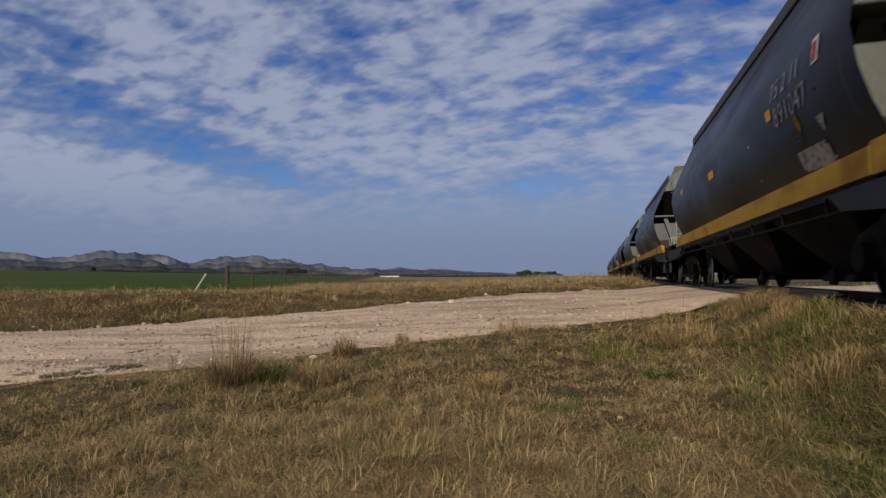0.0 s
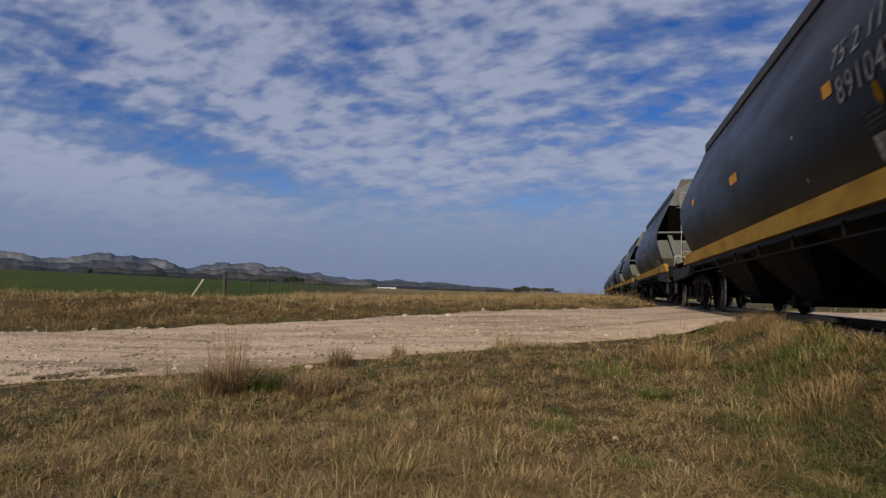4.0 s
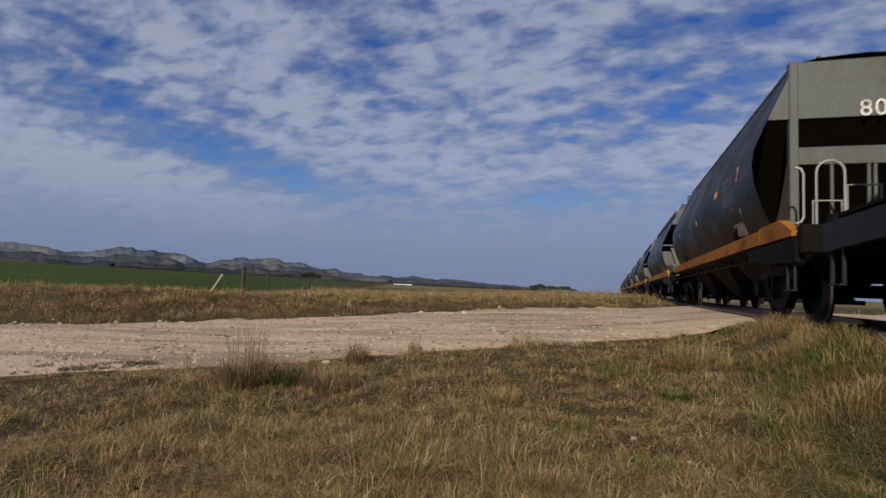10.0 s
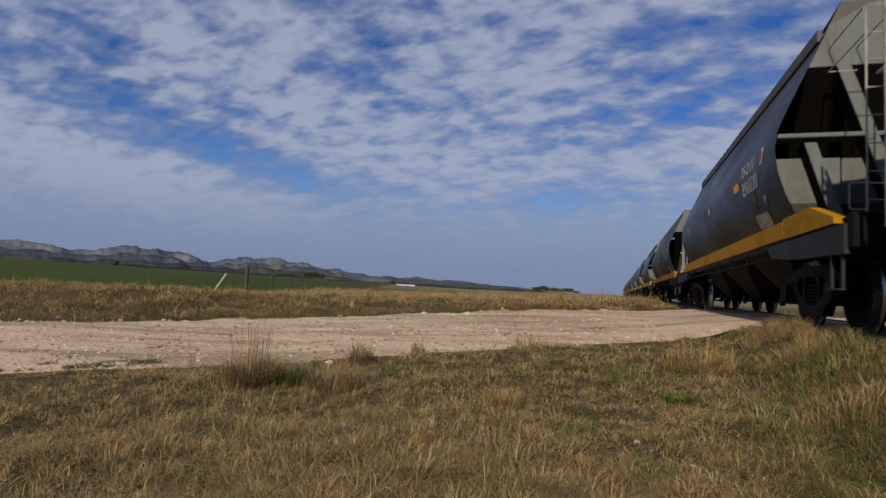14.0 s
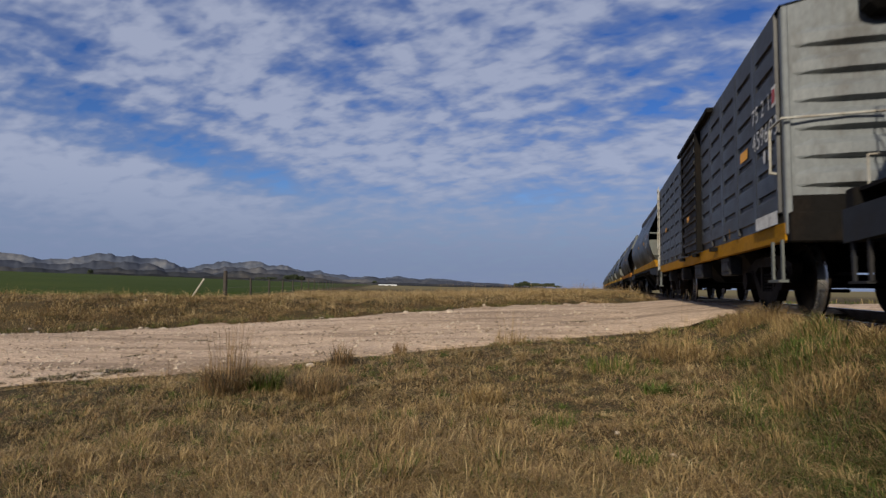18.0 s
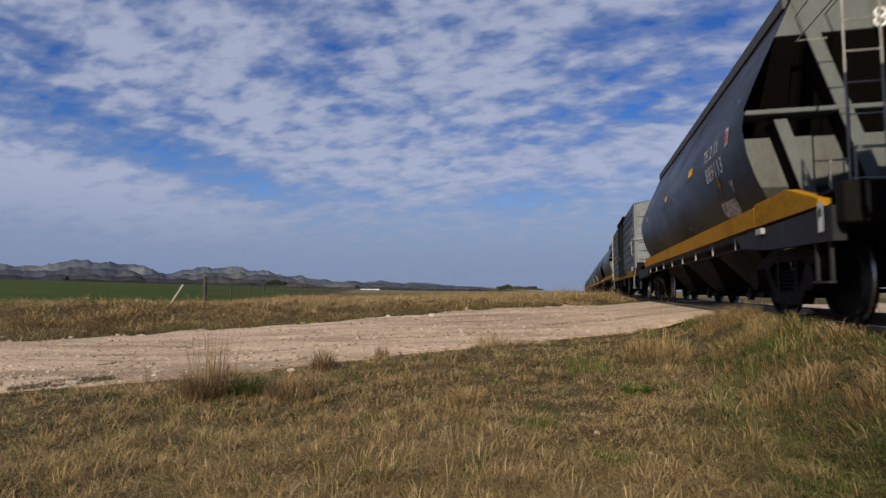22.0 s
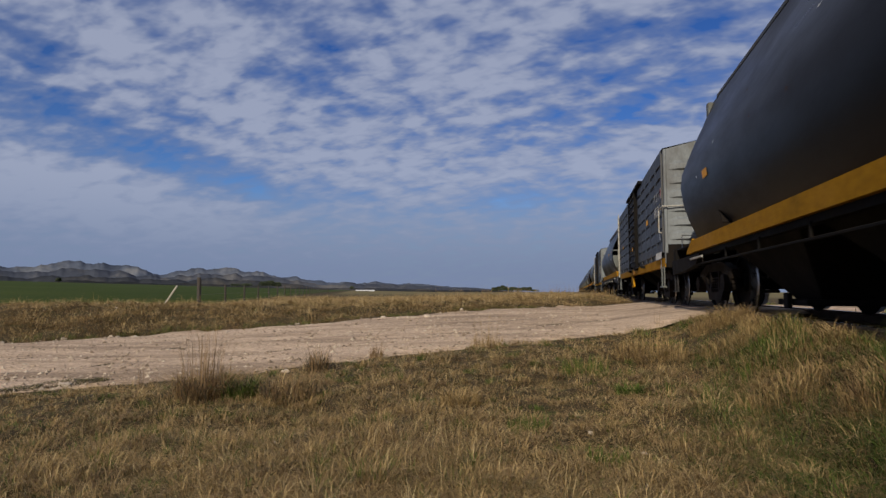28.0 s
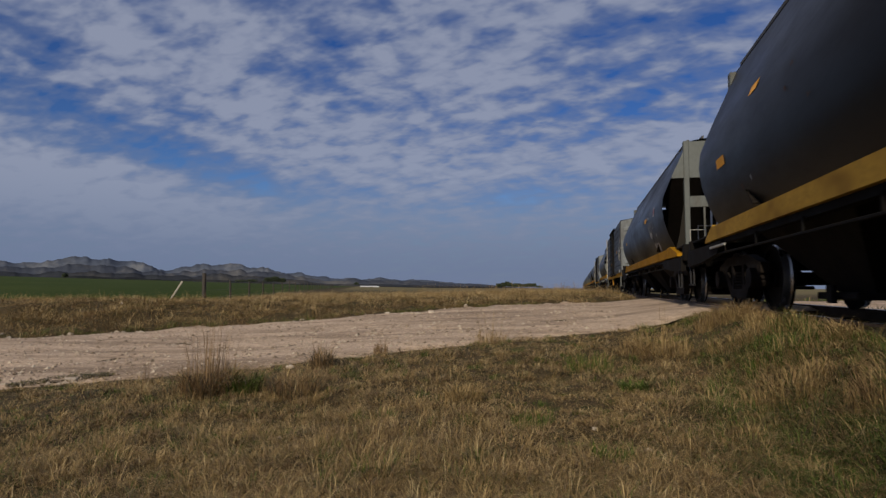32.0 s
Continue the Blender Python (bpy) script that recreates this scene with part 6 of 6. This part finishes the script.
tuft("grass_tuft", "pale straw tuft in the turf", -0.94, 4.7, 11, 320, 0.08, 0.18, 0.18, [(0, 1.0)], lean=(0.4, 1.6))
tuft("grass_tuft", "green tuft among dry stalks", 0.1, 6.1, 12, 300, 0.08, 0.2, 0.25, [(1, 0.75), (0, 0.25)])
tuft("grass_tuft", "dry tan clump at the edge of the ballast", 1.95, 8.1, 13, 1300, 0.09, 0.29, 0.45, [(0, 0.7), (3, 0.3)], lean=(0.3, 1.8))
tuft("grass_tuft", "dry tan clump beside the rail", 2.25, 7.2, 23, 900, 0.09, 0.26, 0.35, [(0, 0.75), (3, 0.25)], lean=(0.3, 1.9))
tuft("grass_tuft", "mixed green clump beside the rail", 2.2, 6.2, 24, 900, 0.09, 0.26, 0.38, [(1, 0.5), (0, 0.5)], lean=(0.3, 1.5))
tuft("grass_tuft", "dry tan clump beside the rail", 2.3, 5.2, 25, 900, 0.09, 0.26, 0.35, [(0, 0.8), (3, 0.2)], lean=(0.3, 1.9))
tuft("grass_tuft", "dense green clump on the embankment", 1.75, 5.3, 14, 700, 0.07, 0.21, 0.36, [(1, 0.6), (0, 0.4)], lean=(0.2, 1.3))
tuft("grass_tuft", "straw clump on the embankment", 1.75, 6.6, 27, 800, 0.07, 0.22, 0.4, [(0, 0.8), (2, 0.2)], lean=(0.4, 2.0))
tuft("grass_tuft", "dense green clump beside the rail", 2.25, 4.0, 26, 900, 0.12, 0.29, 0.38, [(1, 0.75), (2, 0.25)], lean=(0.2, 1.3))
tuft("grass_tuft", "dense green clump on the embankment", 1.9, 3.4, 15, 700, 0.09, 0.25, 0.32, [(1, 0.7), (4, 0.3)], lean=(0.2, 1.3))
tuft("grass_tuft", "grey dead weed on the embankment", 1.62, 3.55, 16, 420, 0.09, 0.25, 0.2, [(3, 0.6), (0, 0.4)], lean=(0.2, 1.4))
tuft("grass_tuft", "straw clump on the embankment", 1.4, 4.4, 17, 600, 0.07, 0.22, 0.28, [(0, 0.85), (3, 0.15)], lean=(0.2, 1.8))
tuft("grass_tuft", "single tall dry stem at the crossing", 1.3, 10.2, 18, 20, 0.08, 0.2, 0.15, [(0, 1.0)], stalks=3, stalk_h=0.85, stalk_mat=0)
tuft("grass_tuft", "thin dead weed by the road", -4.75, 5.6, 19, 60, 0.06, 0.15, 0.12, [(3, 1.0)], stalks=8, stalk_h=0.42)
# Dark blades imitate a cast shadow on the road; its caster is unseen.
for k, (x, y) in enumerate(((-6.15, 5.82), (-5.9, 5.98), (-6.35, 5.45), (-6.9, 5.45))):
    tuft("grass_tuft", "flat dark blades laid in place of a cast shadow on the gravel", x, y, 30 + k, (700, 480, 420, 160)[k], 0.01, 0.04, (0.3, 0.2, 0.2, 0.12)[k], [(2, 0.35), (4, 0.65)], w=0.006, lean=(0.8, 2.6), lift=0.04)
rn = random.Random(9)
for k in range(26):
    s = -17 + k * 0.75 + rn.uniform(-0.3, 0.3)
    c = 8.75 + rn.uniform(-0.15, 0.3)
    x, y = 2.2 + s * RX - c * RY, 10.8 + s * RY + c * RX
    if x < 1.9:
        tuft("grass_tuft", "low green tuft at the far road edge", x, y, 60 + k, 160, 0.06, 0.16, 0.3, [(1, 0.3), (2, 0.7)], w=0.008, lean=(0.4, 1.4))


# ---- stones ----
def rock(bm, x, y, z, r, rnd):
    res = bmesh.ops.create_icosphere(bm, subdivisions=2 if r > 0.03 else 1, radius=r)
    sx, sy, sz, o = rnd.uniform(0.8, 1.4), rnd.uniform(0.7, 1.1), rnd.uniform(0.45, 0.75), rnd.uniform(0, 50)
    for v in res["verts"]:
        k = 1 + 0.35 * noise.noise(v.co / r * 0.9 + Vector((o, o, 0)))
        v.co = Vector((v.co.x * sx * k + x, v.co.y * sy * k + y, v.co.z * sz * k + z))


def stones():
    rn = random.Random(4)
    spots = [(0.11, 3.88, 0.022), (0.40, 3.50, 0.02), (-3.42, 6.36, 0.045), (6.6, 9.2, 0.22), (-4.3, 15.1, 0.10), (-4.0, 15.4, 0.08), (-2.0, 3.6, 0.025), (-0.55, 2.95, 0.025), (0.35, 2.95, 0.02), (-13.4, 14.4, 0.05)]
    for k in range(46):
        s = rn.uniform(-18, 0)
        c = rn.choice((8.45, 8.6, 8.2, 0.25, 7.8)) + rn.uniform(-0.2, 0.2)
        spots.append((2.2 + s * RX - c * RY, 10.8 + s * RY + c * RX, rn.uniform(0.03, 0.075)))
    for x, y, r in spots:
        bm = bmesh.new()
        rock(bm, 0, 0, 0, r, rn)
        ob = tagged(new("stone", mesh_of(bm, "stone", STONE)), "pale limestone rock lying on the ground", "stone", "loose stones")
        ob.location = (x, y, float(ground_z(np.array([x]), np.array([y]))[0]) + (0.03 if c_of(x, y) > 0.1 else 0.01) + r * 0.05)


stones()


def pebbles():
    """Loose gravel: eight-sided grains scattered over the road."""
    r_ = np.random.RandomState(6)
    n = 20000
    d = 5.5 * np.exp(r_.rand(n) * 1.6)
    a = np.radians(r_.uniform(-64, 14, n))
    x, y = d * np.sin(a), d * np.cos(a)
    c, s = c_of(x, y), s_of(x, y)
    k = (c > 0.05) & (c < 8.5) & (x < 2.1)
    x, y, c = x[k], y[k], c[k]
    n = len(x)
    r = 0.006 + 0.036 * r_.rand(n) ** 5 + 0.0004 * np.hypot(x, y)
    rut = -0.03 * (np.exp(-((c - 2.6) / 0.45) ** 2) + np.exp(-((c - 4.6) / 0.45) ** 2))
    z = ground_z(x, y) + 0.036 + rut
    corner = np.array([(1, 0, 0), (0, 1, 0), (-1, 0, 0), (0, -1, 0), (0, 0, 0.7), (0, 0, -0.7)], float)
    V = corner[None] * r[:, None, None] * r_.uniform(0.6, 1.4, (n, 6, 1))
    th = r_.uniform(0, 6.28, n)
    X, Y = V[..., 0] * np.cos(th)[:, None] - V[..., 1] * np.sin(th)[:, None], V[..., 0] * np.sin(th)[:, None] + V[..., 1] * np.cos(th)[:, None]
    V = np.stack([X + x[:, None], Y + y[:, None], V[..., 2] + z[:, None]], -1).reshape(-1, 3)
    f = np.array([(0, 1, 4), (1, 2, 4), (2, 3, 4), (3, 0, 4), (1, 0, 5), (2, 1, 5), (3, 2, 5), (0, 3, 5)])
    F = (f[None] + (np.arange(n) * 6)[:, None, None]).reshape(-1, 3)
    me = bpy.data.meshes.new("loose_gravel")
    me.from_pydata(V.tolist(), [], F.tolist())
    me.materials.append(PEBBLE)
    tagged(new("loose_gravel", me), "loose pale gravel scattered on the road", "gravel", kind="stuff")


PEBBLE = grass_material("gravel_stone", [(0.17, 0.13, 0.095), (0.34, 0.265, 0.195), (0.52, 0.44, 0.345), (0.25, 0.19, 0.14)], 0.95)
pebbles()


def motions():
    for w, y0 in TRAIN:
        walk(w, [(t, pose(XC, y0 + SPEED * t, 0)) for t in range(0, 33, 2)])
    turn = math.degrees(SPEED / WR)
    wheels = [(o, o.location.copy()) for w, _ in TRAIN for b in w.children if b.name.startswith("bogie") for o in b.children if o.name.startswith("wheelset")]
    step = 4 / FPS
    for o, at in wheels:
        walk(o, [(k * step, pose(*at, -turn * k * step)) for k in range(241)])


motions()
